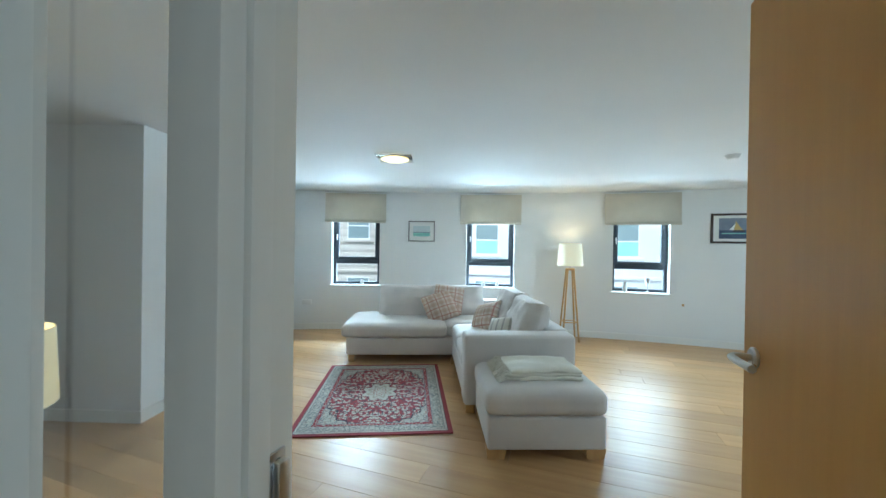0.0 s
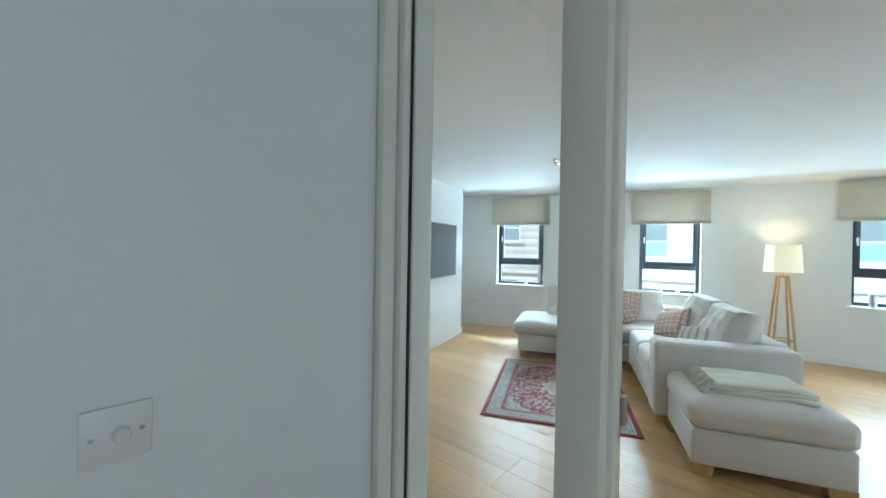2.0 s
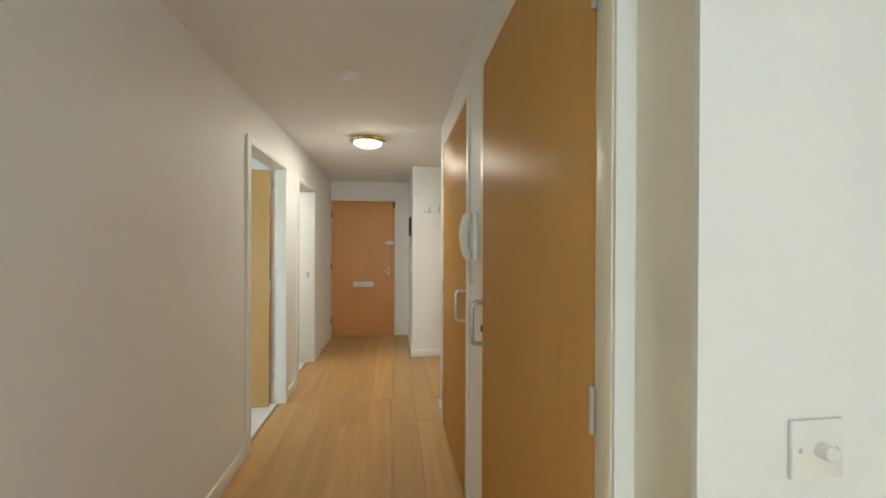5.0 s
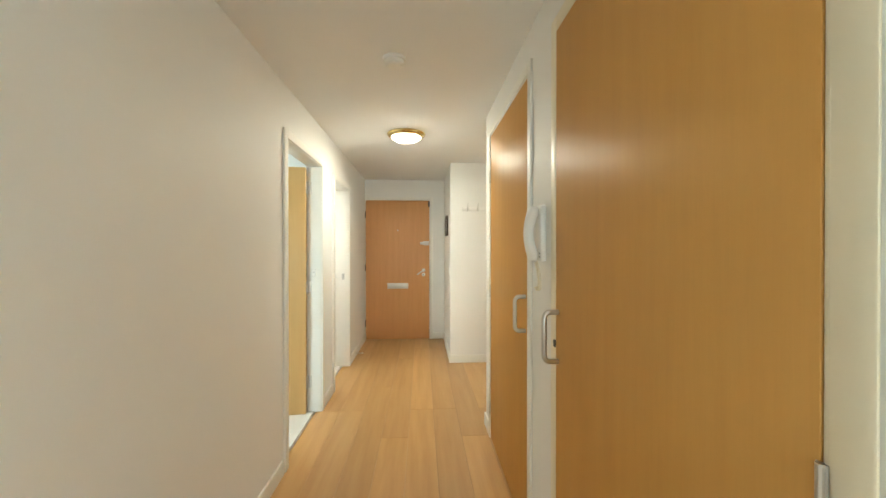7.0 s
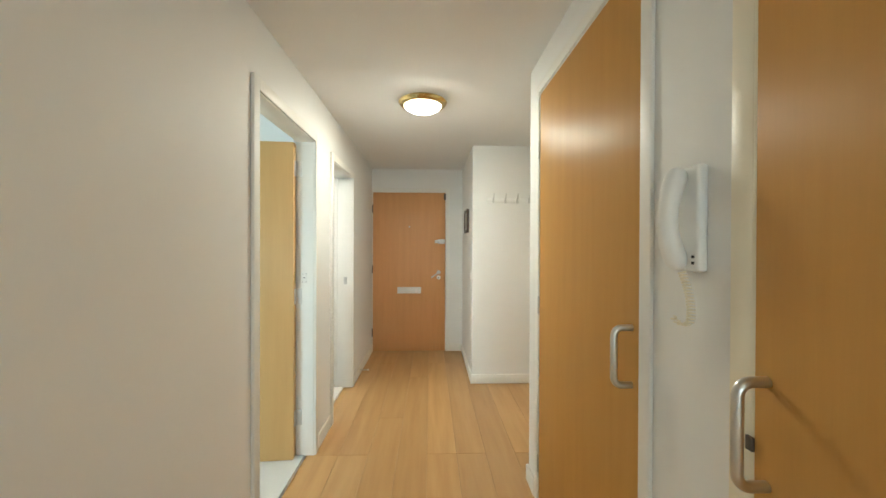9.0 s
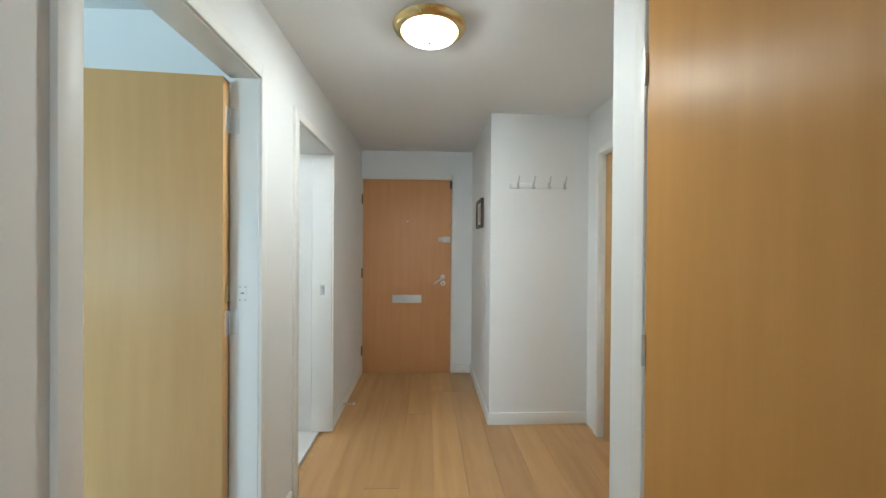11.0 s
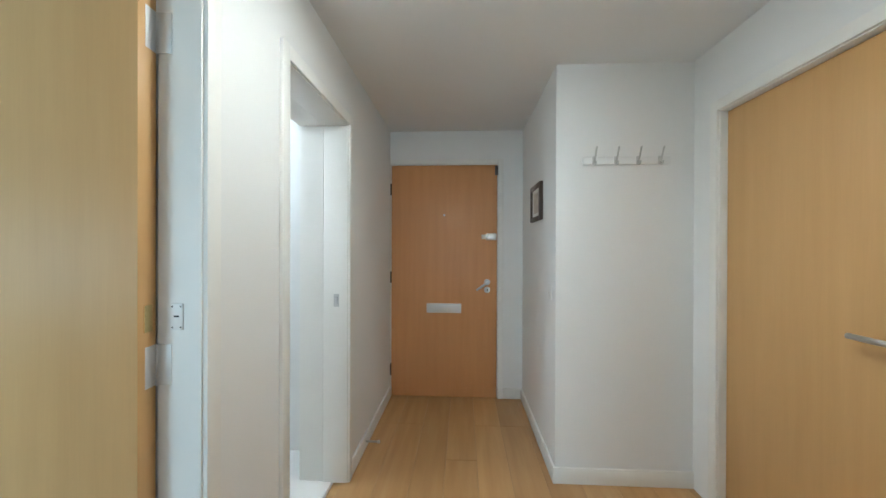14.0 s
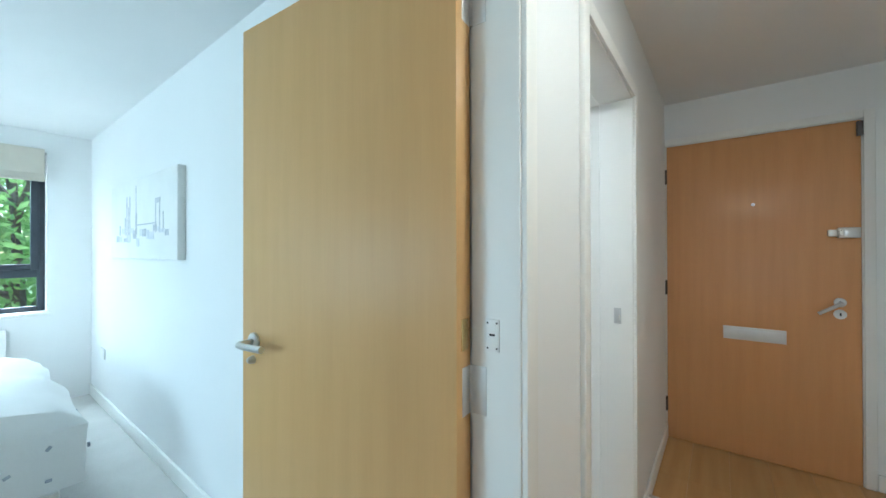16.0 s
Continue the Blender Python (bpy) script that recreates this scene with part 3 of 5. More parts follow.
part("latch_face", bx(0.0, 0.005, 0.012, 0.038, 1.105, 1.17, 0.001), BRASS, door, "small brass latch face")
for z in (0.25, 1.02, 1.83):
    hinge(door, pose(0.0, 0.0, z))
keeper = part("keeper", bx(-0.066, -0.036, 0.001, 0.0055, 1.105, 1.17, 0.001), WHITE_PLASTIC, door, "white painted keeper plate")
part("slot", bx(-0.057, -0.045, 0.004, 0.0064, 1.137, 1.141), BLACK, keeper)
for x in (-0.061, -0.041):
    for z in (1.112, 1.163):
        part("screw", bx(x - 0.002, x + 0.002, 0.004, 0.0062, z - 0.002, z + 0.002, 0.0008), DARK_METAL, keeper)

# bathroom doorway, its door folded away inside
frame2 = casing("door_frame_bathroom", "x", HALL_S, 1, BATH_L, BATH_R, 2.0, depth=T + 0.02)
part("strike_plate", merge(bx(BATH_L + 0.018, BATH_L + 0.0205, HALL_S - 0.075, HALL_S - 0.045, 0.98, 1.05, 0.001), bx(BATH_L + 0.0205, BATH_L + 0.032, HALL_S - 0.07, HALL_S - 0.05, 0.995, 1.035, 0.003)), STEEL, frame2, "steel latch strike")
built("wall_bathroom_pier", bx(-5.5, BATH_L + 0.012, -2.17, HALL_S - T - 0.022, 0, 1.985), TRIM, "white pier inside the bathroom doorway", "wall")
built("wall_bathroom_lintel", bx(-5.5, -4.3, -2.17, HALL_S - T - 0.022, 1.985, CEIL_H), TRIM, "white painted deep head over the bathroom doorway", "wall")
wall("wall_bathroom_west", "y", -5.6, -5.5, -3.6, HALL_S - T, CEIL_H, "white bathroom wall")
wall("wall_bathroom_back", "x", -3.7, -3.6, -5.6, -4.3, CEIL_H, "white bathroom back wall")
built("bathroom_floor", bx(-5.6, -4.3, -3.7, HALL_S - T + 0.03, -0.05, 0.004), CERAMIC, "white bathroom floor", "floor")
built("ceiling_bathroom", bx(-5.6, -4.3, -3.7, HALL_S - T, CEIL_H, CEIL_H + 0.1), CEILING, "white bathroom ceiling", "ceiling")

# living room door frame: sidelight, mullion and open leaf
CASING = surface("ivory_trim", (0.80, 0.765, 0.68), (0.83, 0.795, 0.71), 0.4, 2.0, 90, 0.03)
fr = thing("door_frame_living", pose(0, 0, 0), "white frame with glazed sidelight and mullion", "door frame", kind="structure")
Y0, Y1 = LIV_Y - 0.004, LIV_Y + T + 0.004
part("mullion", merge(bx(-0.757, -0.672, Y0, Y1, 0.0, 2.08, 0.004), bx(-0.674, -0.66, LIV_Y + 0.03, LIV_Y + 0.065, 0, 2.08, 0.003)), CASING, fr)
part("side_jamb", merge(bx(-1.195, -1.150, Y0, LIV_Y + 0.069, 0, 2.08, 0.003)), CASING, fr)
part("hinge_jamb", bx(0.145, 0.189, Y0, Y1, 0, 2.08, 0.004), TRIM, fr)
part("head", merge(bx(-1.156, -0.757, Y0, LIV_Y + 0.069, 2.03, 2.0995, 0.003), bx(-0.672, 0.145, Y0, Y1, 2.03, 2.0995, 0.003)), TRIM, fr)
part("sill", bx(-1.156, -0.757, Y0, LIV_Y + 0.069, 0, 0.03, 0.003), TRIM, fr)
part("casing", merge(bx(-1.209, -1.16, LIV_Y - 0.035, LIV_Y - 0.005, 0, 2.13, 0.008), bx(-1.209, -1.178, LIV_Y - 0.085, LIV_Y - 0.036, 0, 2.13, 0.01)), CASING, fr, "moulded cream casing in the corner")
part("gasket", bx(-1.1605, -1.157, LIV_Y - 0.012, LIV_Y - 0.003, 0, 2.1), BLACK, fr, "black rubber gasket line")
pane = part("pane", bx(-1.157, -0.756, LIV_Y + 0.045, LIV_Y + 0.051, 0.025, 2.035), GLASS, fr, "clear glass sidelight pane")
pane.visible_shadow = False
part("strike_plate", merge(bx(-0.672, -0.668, LIV_Y + 0.068, LIV_Y + 0.10, 0.985, 1.085, 0.001), bx(-0.668, -0.655, LIV_Y + 0.075, LIV_Y + 0.095, 1.02, 1.075, 0.003)), STEEL, fr, "steel strike plate")
door = thing("door_4", pose(0.14, LIV_Y + T + 0.01, 0, 0, 0, 90), "open beech-veneered living room door with lever handle", "door", kind="structure")
part("leaf", bx(0.004, 0.764, -0.044, 0.0, 0.008, 2.02, 0.002), MAPLE, door)
lever(door, pose(0.70, 0.0, 1.095, 0, 0, 180), 1)
lever(door, pose(0.70, -0.044, 1.095), -1)

# bedroom shell
wall("wall_bedroom_west", "y", -4.28, -4.16, -6.3, HALL_S - T, CEIL_H, "white bedroom wall beside the open door")
wall("wall_bedroom_south", "x", -6.45, -6.2, -4.28, 0.2, CEIL_H, "white bedroom window wall", [(-3.88, -2.4, 0.79, 2.15)])
# The opening is added, out of view, for the bedroom's extra lamp.
wall("wall_bedroom_east", "y", 0.1, 0.2, -6.2, HALL_S - T, CEIL_H, "plain white bedroom wall", [(-4.95, -3.45, 0.8, 2.1)])
built("carpet", bx(-4.16, 0.1, -6.2, HALL_S - T + 0.06, -0.05, 0.006), CARPET, "pale cream bedroom carpet", "carpet")
built("ceiling_bedroom", bx(-4.28, 0.2, -6.45, HALL_S - T, CEIL_H, CEIL_H + 0.1), CEILING, "flat white bedroom ceiling", "ceiling")
built("baseboard_bedroom", bx(-4.16, -4.145, -6.2, HALL_S - T - 0.08, 0.006, 0.1, 0.004), TRIM, "white bedroom baseboard", "baseboard")
built("subfloor", bx(-7.3, 3.6, HALL_S - T, 6.5, -0.25, -0.02), OAK, "timber underfloor", "floor")


# ---- windows of the living room ----
def arc_pose(s, depth=0.0, z=0.0):
    """On the curved wall: x runs along it to the right as seen from the room, y points outwards."""
    x, y = arc(s, depth)
    return pose(x, y, z, 0, 0, -math.degrees(s / ARC_R))


def make_window(name, m, w, b, t, transom, d, handle_side=-1):
    """A dark framed window between the heights b and t; the upper light opens. y = d is its room face."""
    root = thing(name, m, "dark grey framed window in a white reveal", "window", kind="structure")
    h, f = w / 2, 0.055

    def ring(x0, x1, z0, z1, fw, y0, y1):
        return merge(bx(x0, x0 + fw, y0, y1, z0, z1, 0.004), bx(x1 - fw, x1, y0, y1, z0, z1, 0.004), bx(x0 + fw, x1 - fw, y0, y1, z0, z0 + fw, 0.004), bx(x0 + fw, x1 - fw, y0, y1, z1 - fw, z1, 0.004))

    part("window_frame", ring(-h, h, b, t, 0.045, d, d + 0.07), FRAME_GREY, root)
    part("transom", bx(-h + 0.045, h - 0.045, d - 0.004, d + 0.06, transom - 0.045, transom + 0.03, 0.004), FRAME_GREY, root)
    sash = part("sash", ring(-h + 0.035, h - 0.035, transom + 0.02, t - 0.03, 0.05, d - 0.014, d + 0.05), FRAME_GREY, root)
    part("window_handle", merge(bx(handle_side * (h - 0.06) - 0.012, handle_side * (h - 0.06) + 0.012, d - 0.024, d - 0.013, transom + 0.38, transom + 0.44, 0.004), bx(handle_side * (h - 0.06) - 0.008, handle_side * (h - 0.06) + 0.008, d - 0.045, d - 0.024, transom + 0.34, transom + 0.44, 0.004)), WHITE_PLASTIC, root)
    for z0, z1 in ((b + 0.04, transom - 0.04), (transom + 0.06, t - 0.07)):
        p = part("pane", bx(-h + 0.04, h - 0.04, d + 0.02, d + 0.026, z0, z1), GLASS, root)
        p.visible_shadow = False
    part("window_sill", bx(-h - 0.03, h + 0.03, -0.03, d + 0.01, b - 0.022, b + 0.004, 0.006), TRIM, root, "white painted window sill")
    return root


def make_blind(m, w, bottom, top, folds=3):
    root = thing("roman_blind", m, "raised cream linen roman blind", "blind", "living room blinds")
    part("headrail", bx(-w / 2, w / 2, -0.05, -0.002, top - 0.03, top, 0.004), BLIND, root)
    bm = bmesh.new()
    n = 26
    prof = [(-0.052, top), (-0.055, bottom + 0.12), (-0.052, bottom + 0.03)]
    for i in range(folds):
        z = bottom + 0.012 * i
        prof += [(-0.085 + 0.008 * i, z + 0.014), (-0.088 + 0.008 * i, z), (-0.03, z + 0.004)]
    prof += [(-0.012, bottom + 0.03), (-0.010, top)]
    rows = []
    for i in range(n + 1):
        x = -w / 2 + w * i / n
        rows.append([bm.verts.new((x, y + 0.004 * noise.noise(Vector((x * 4, z * 6, m.translation.x))), z + (0.004 * noise.noise(Vector((x * 3, 1.7, m.translation.x))) if z < top - 0.05 else 0))) for y, z in prof])
    for a, c in zip(rows, rows[1:]):
        for k in range(len(prof) - 1):
            bm.faces.new((a[k], a[k + 1], c[k + 1], c[k]))
    bmesh.ops.recalc_face_normals(bm, faces=bm.faces)
    part("folded_cloth", bm, BLIND, root)
    part("bottom_bar", bx(-w / 2 + 0.004, w / 2 - 0.004, -0.082, -0.066, bottom - 0.008, bottom + 0.012, 0.003), BLIND, root)
    return root


# The fourth window and its blind are unseen additions that let in light.
for i, x in enumerate(WINDOWS):
    make_window("window_%d" % (i + 1), arc_pose(arc_s(x)), WIN_W, WIN_B, WIN_T, 1.11, 0.13)
    make_blind(arc_pose(arc_s(x)), 0.97 if i != 2 else 1.02, 1.745, 2.21)


# ---- pictures ----
def make_picture(m, w, h, frame_mat, fw, mount, image, label):
    """Centre of its back on the wall at the origin; it faces -y."""
    root = thing("framed_picture", m, label, "picture")
    part("picture_frame", merge(bx(-w / 2, -w / 2 + fw, -0.025, -0.001, -h / 2, h / 2, 0.003), bx(w / 2 - fw, w / 2, -0.025, -0.001, -h / 2, h / 2, 0.003), bx(-w / 2 + fw, w / 2 - fw, -0.025, -0.001, -h / 2, -h / 2 + fw, 0.003), bx(-w / 2 + fw, w / 2 - fw, -0.025, -0.001, h / 2 - fw, h / 2, 0.003)), frame_mat, root)
    part("mount", bx(-w / 2 + fw, w / 2 - fw, -0.012, -0.002, -h / 2 + fw, h / 2 - fw), mount, root)
    k = 0.62
    for nm, b, mat in image:
        x0, x1, z0, z1, y = b
        part(nm, bx(x0 * w * k, x1 * w * k, -0.0125 - y, -0.011, z0 * h * k, z1 * h * k), mat, root)
    return root


MOUNT = surface("white_card", (0.78, 0.78, 0.75), (0.82, 0.82, 0.79), 0.8, 6, 200, 0.05)
SEA = surface("sea_paint", (0.16, 0.42, 0.38), (0.34, 0.60, 0.52), 0.6, 14, 90, 0.2, stretch=(0.3, 1, 3))
HAZE = surface("pale_sky_paint", (0.52, 0.60, 0.60), (0.62, 0.68, 0.67), 0.6, 8, 90, 0.2, stretch=(0.3, 1, 3))
NAVY = surface("dark_sea_paint", (0.035, 0.06, 0.12), (0.08, 0.12, 0.20), 0.6, 12, 90, 0.2, stretch=(0.4, 1, 3))
DUSK = surface("dusk_paint", (0.16, 0.20, 0.28), (0.26, 0.28, 0.34), 0.6, 8, 90, 0.2)
OCHRE = surface("ochre_paint", (0.48, 0.34, 0.12), (0.55, 0.40, 0.16), 0.6)
GREY_FRAME = surface("grey_brown_frame", (0.14, 0.13, 0.13), (0.19, 0.18, 0.17), 0.5, 20, 200, 0.1)
BROWN_FRAME = surface("dark_brown_frame", (0.035, 0.02, 0.014), (0.06, 0.035, 0.024), 0.4, 20, 200, 0.1)
make_picture(arc_pose(arc_s(-2.62), -0.008, 1.615), 0.43, 0.335, GREY_FRAME, 0.016, MOUNT, [("sky_area", (-0.52, 0.52, -0.12, 0.42, 0), HAZE), ("far_shore", (-0.52, 0.52, -0.12, -0.06, 0.0008), DUSK), ("sea_area", (-0.52, 0.52, -0.38, -0.12, 0.0008), SEA), ("foam", (-0.3, 0.4, -0.44, -0.38, 0.0008), HAZE)], "thin grey frame with a pale green seascape print")
boat = make_picture(arc_pose(arc_s(1.91), -0.008, 1.685), 0.68, 0.42, BROWN_FRAME, 0.028, MOUNT, [("sky_area", (-0.58, 0.58, -0.1, 0.55, 0), DUSK), ("sea_area", (-0.58, 0.58, -0.55, -0.1, 0.0008), NAVY), ("wave", (-0.5, 0.45, -0.3, -0.24, 0.0016), SEA), ("hull", (-0.2, 0.12, -0.17, -0.1, 0.0016), BROWN_FRAME)], "dark wooden frame with a sailing boat picture")
for x0, x1, x2, z, mat in ((-0.07, 0.03, -0.05, 0.1, OCHRE), (-0.12, -0.075, -0.055, 0.07, MOUNT)):
    bm = bmesh.new()
    rows = [[bm.verts.new((x, y, zz)) for x, zz in ((x0, -0.02), (x1, -0.025), (x2, z))] for y in (-0.0142, -0.0125)]
    for k in range(3):
        bm.faces.new((rows[0][k], rows[0][(k + 1) % 3], rows[1][(k + 1) % 3], rows[1][k]))
    bm.faces.new(rows[0])
    bm.faces.new(rows[1][::-1])
    bmesh.ops.recalc_face_normals(bm, faces=bm.faces)
    part("sail", bm, mat, boat)
make_picture(pose(-5.77, -0.743, 1.62, 0, 0, 0), 0.33, 0.25, BROWN_FRAME, 0.03, MOUNT, [("print", (-0.4, 0.4, -0.45, 0.45, 0), surface("sepia_print", (0.50, 0.45, 0.40), (0.66, 0.62, 0.56), 0.7, 30))], "small dark framed print on the hall wall")

# ---- television ----
tv = thing("television", PART @ pose(1.335, -0.002, 1.30), "large flat television with silver edge on the partition", "television")
part("case", bx(-0.66, 0.66, -0.075, -0.035, -0.365, 0.365, 0.006), BLACK, tv)
part("bezel", merge(bx(-0.665, 0.665, -0.08, -0.06, -0.37, -0.352, 0.003), bx(-0.665, 0.665, -0.08, -0.06, 0.358, 0.37, 0.003), bx(-0.665, -0.653, -0.08, -0.06, -0.352, 0.358, 0.003), bx(0.653, 0.665, -0.08, -0.06, -0.352, 0.358, 0.003)), STEEL, tv, "thin silver bezel")
part("screen", bx(-0.652, 0.652, -0.0775, -0.07, -0.351, 0.357), SCREEN, tv, "dark glossy screen")
part("wall_bracket", bx(-0.2, 0.2, -0.036, 0.0, -0.15, 0.15, 0.004), BLACK, tv)

# ---- bottle vase with blossom ----
vase = thing("floor_vase", pose(-3.20, 2.19, 0), "tall white bottle vase with white silk blossom", "vase")
part("bottle", lathe([(0.01, 0.0), (0.072, 0.0), (0.078, 0.02), (0.079, 0.32), (0.074, 0.40), (0.055, 0.47), (0.034, 0.53), (0.028, 0.60), (0.028, 0.64), (0.035, 0.655), (0.035, 0.67), (0.025, 0.672), (0.022, 0.62), (0.01, 0.6)], 32), CERAMIC, vase)
rnd = random.Random(5)
for k, (a, reach, height, at) in enumerate(((0.3, 0.07, 1.03, (0.7, 1.0)), (2.0, 0.10, 0.93, (0.75, 1.0)), (3.6, 0.11, 1.06, (1.0,)), (5.0, 0.09, 0.88, (0.8, 1.0)))):
    top = Vector((reach * math.cos(a), reach * math.sin(a), height))
    pts = [Vector((0, 0, 0.58)).lerp(top, f) + Vector((rnd.uniform(-0.012, 0.012), rnd.uniform(-0.012, 0.012), 0)) for f in (0, 0.3, 0.55, 0.8, 1.0)]
    part("twig", tube(pts, [0.005, 0.0045, 0.004, 0.003, 0.0025], 6), TWIG, vase)
    for f in at:
        c = Vector((0, 0, 0.58)).lerp(top, f)
        bm = bmesh.new()
        for j in range(9):
            ang, tilt = j * 2.4 + k, 0.1 + 0.13 * j
            d = Vector((math.cos(ang) * math.cos(tilt), math.sin(ang) * math.cos(tilt), math.sin(tilt)))
            side = d.cross(Vector((0, 0, 1))).normalized() * 0.024
            up = side.cross(d).normalized() * 0.012
            ps = [c, c + d * 0.035 + side - up, c + d * 0.07 + side * 0.6, c + d * 0.088 + up, c + d * 0.07 - side * 0.6, c + d * 0.035 - side - up]
            mid = bm.verts.new(c + d * 0.045 - up * 1.6)
            vs = [bm.verts.new(p) for p in ps]
            for q in range(6):
                bm.faces.new((vs[q], vs[(q + 1) % 6], mid))
        part("blossom", bm, PETAL, vase)

# ---- rug ----
RUG_W, RUG_L = 1.19, 1.58
RUG = pose(-1.958, 2.955, 0, 0, 0, 24.2)
bm = bmesh.new()
bmesh.ops.create_grid(bm, x_segments=20, y_segments=28, size=0.5)
for v in bm.verts:
    v.co = (v.co.x * RUG_W, v.co.y * RUG_L, 0.009 + 0.0015 * noise.noise(Vector((v.co.x * 5, v.co.y * 5, 0))))
low = bmesh.ops.extrude_face_region(bm, geom=bm.faces[:])
for v in [g for g in low["geom"] if isinstance(g, bmesh.types.BMVert)]:
    v.co.z = 0.001
bmesh.ops.recalc_face_normals(bm, faces=bm.faces)
rug = obj("patterned_rug", bm, rug_material(RUG_W / 2, RUG_L / 2))
rug.matrix_world = RUG
tagged(rug, "red and cream oriental rug with central medallion on the oak floor", "rug")

# ---- corner sofa ----
SOFA_M = pose(-1.10, 2.80, 0, 0, 0, 22.0)
sofa = thing("corner_sofa", SOFA_M, "pale grey linen corner sofa with chaise end", "sofa")
S_D, S_F, S_L = 0.92, 1.34, -1.28      # depth, where the chaise front lies, its left end
part("base", merge(bx(0.0, S_D, 0.2, S_F + S_D, 0.09, 0.30, 0.02, 3)), SOFA, sofa)
part("chaise_base", bx(S_L + 0.04, 0.02, S_F + 0.01, S_F + S_D, 0.09, 0.29, 0.02, 3), SOFA, sofa)
part("arm", bx(-0.005, S_D, 0.0, 0.22, 0.07, 0.645, 0.03, 4), SOFA, sofa)
part("backrest", bx(S_D - 0.20, S_D + 0.01, 0.18, S_F + S_D, 0.09, 0.66, 0.035, 4), SOFA, sofa)
part("backrest", bx(S_L + 0.5, S_D - 0.19, S_F + S_D - 0.2, S_F + S_D + 0.005, 0.09, 0.64, 0.035, 4), SOFA, sofa)


def soft_box(w, d, h, r, m, seed):
    """An upholstered block with rounded edges and a slightly uneven, domed top."""
    bm = bx(-w / 2, w / 2, -d / 2, d / 2, -h / 2, h / 2)
    bmesh.ops.subdivide_edges(bm, edges=bm.edges[:], cuts=14, use_grid_fill=True)
    for v in bm.verts:
        c = Vector((max(-w / 2 + r, min(w / 2 - r, v.co.x)), max(-d / 2 + r, min(d / 2 - r, v.co.y)), max(-h / 2 + r, min(h / 2 - r, v.co.z))))
        off = v.co - c
        if off.length > 1e-6:
            v.co = c + off.normalized() * min(off.length, r)
        if v.co.z > 0:
            k = (1 - (2 * v.co.x / w) ** 4) * (1 - (2 * v.co.y / d) ** 4)
            v.co.z += 0.018 * max(k, 0) + 0.006 * noise.noise(v.co * 8 + Vector((seed, 0, 0)))
    return moved(bm, m)


def wrinkle(bm, seed):
    """Soft folds that gather towards the rim of a stuffed pad."""
    for v in bm.verts:
        q = Vector((v.co.x * 7 + seed, v.co.y * 16, seed * 1.7))
        rim = min(1.0, (abs(v.co.x) * 2.6) ** 2 + (abs(v.co.y) * 1.7) ** 2)
        v.co += v.co.normalized() * (0.012 * noise.noise(q) * rim + 0.008 * noise.noise(q * 2.3))
    return bm


def pad(name, parent, m, w, d, h, material, seed, square=7.0, label=""):
    return part(name, moved(wrinkle(cushion_mesh(w, d, h, square, 18, 0.012, seed, 0.5), seed), m), material, parent, label)


part("seat_cushion", soft_box(0.70, 0.58, 0.17, 0.06, pose(0.345, 0.515, 0.37), 1), SOFA, sofa)
part("seat_cushion", soft_box(0.70, 0.58, 0.17, 0.06, pose(0.345, 1.10, 0.37), 2), SOFA, sofa)
part("seat_cushion", soft_box(0.64, 0.70, 0.17, 0.06, pose(0.24, 1.75, 0.37), 3), SOFA, sofa)
part("seat_cushion", soft_box(1.24, 0.92, 0.16, 0.06, pose(-0.68, S_F + 0.44, 0.365), 4), SOFA, sofa)
pad("back_cushion", sofa, pose(0.64, 0.53, 0.645, 0, -70, 0), 0.48, 0.64, 0.27, SOFA, 5, 5.0)
pad("back_cushion", sofa, pose(0.64, 1.17, 0.655, 0, -68, 3), 0.49, 0.64, 0.27, SOFA, 6, 5.0)
pad("back_cushion", sofa, pose(0.13, S_F + 0.69, 0.615, 72, 0, 0), 0.68, 0.46, 0.25, SOFA, 7, 5.0)
pad("back_cushion", sofa, pose(-0.57, S_F + 0.69, 0.61, 74, 0, 0), 0.72, 0.46, 0.25, SOFA, 8, 5.0)
for x, y in ((0.05, 0.06), (S_D - 0.06, 0.06), (S_L + 0.1, S_F + 0.08), (S_L + 0.1, S_F + S_D - 0.08), (S_D - 0.06, S_F + S_D - 0.08), (0.02, S_F - 0.02)):
    part("foot", bx(x - 0.035, x + 0.035, y - 0.035, y + 0.035, 0.0, 0.092, 0.006), OAK, sofa, "short wooden foot")


def throw_pillow(m, w, h, material, label, seed):
    ob = obj("throw_pillow", cushion_mesh(w, w * 0.96, h, 2.4, 12, 0.008, seed), material)
    ob.matrix_world = m
    return tagged(ob, label, "cushion")


throw_pillow(SOFA_M @ pose(-0.13, S_F + 0.40, 0.60, 60, 0, 0) @ pose(0, 0, 0, 0, 0, 20), 0.40, 0.16, PLAID, "brown and cream checked wool cushion on the sofa", 11)
throw_pillow(SOFA_M @ pose(-0.02, S_F + 0.50, 0.68, 66, 0, 0) @ pose(0, 0, 0, 0, 0, -8), 0.38, 0.14, PLAID, "checked wool cushion leaning behind another", 12)
throw_pillow(SOFA_M @ pose(0.36, 1.16, 0.585, 10, -52, 14) @ pose(0, 0, 0, 0, 0, 28), 0.36, 0.15, PLAID, "brown and cream checked wool cushion on the corner seat", 13)
throw_pillow(SOFA_M @ pose(0.40, 0.56, 0.56, 14, -54, 24) @ pose(0, 0, 0, 0, 0, 20), 0.28, 0.12, STRIPE, "small cream striped cushion beside the sofa arm", 14)

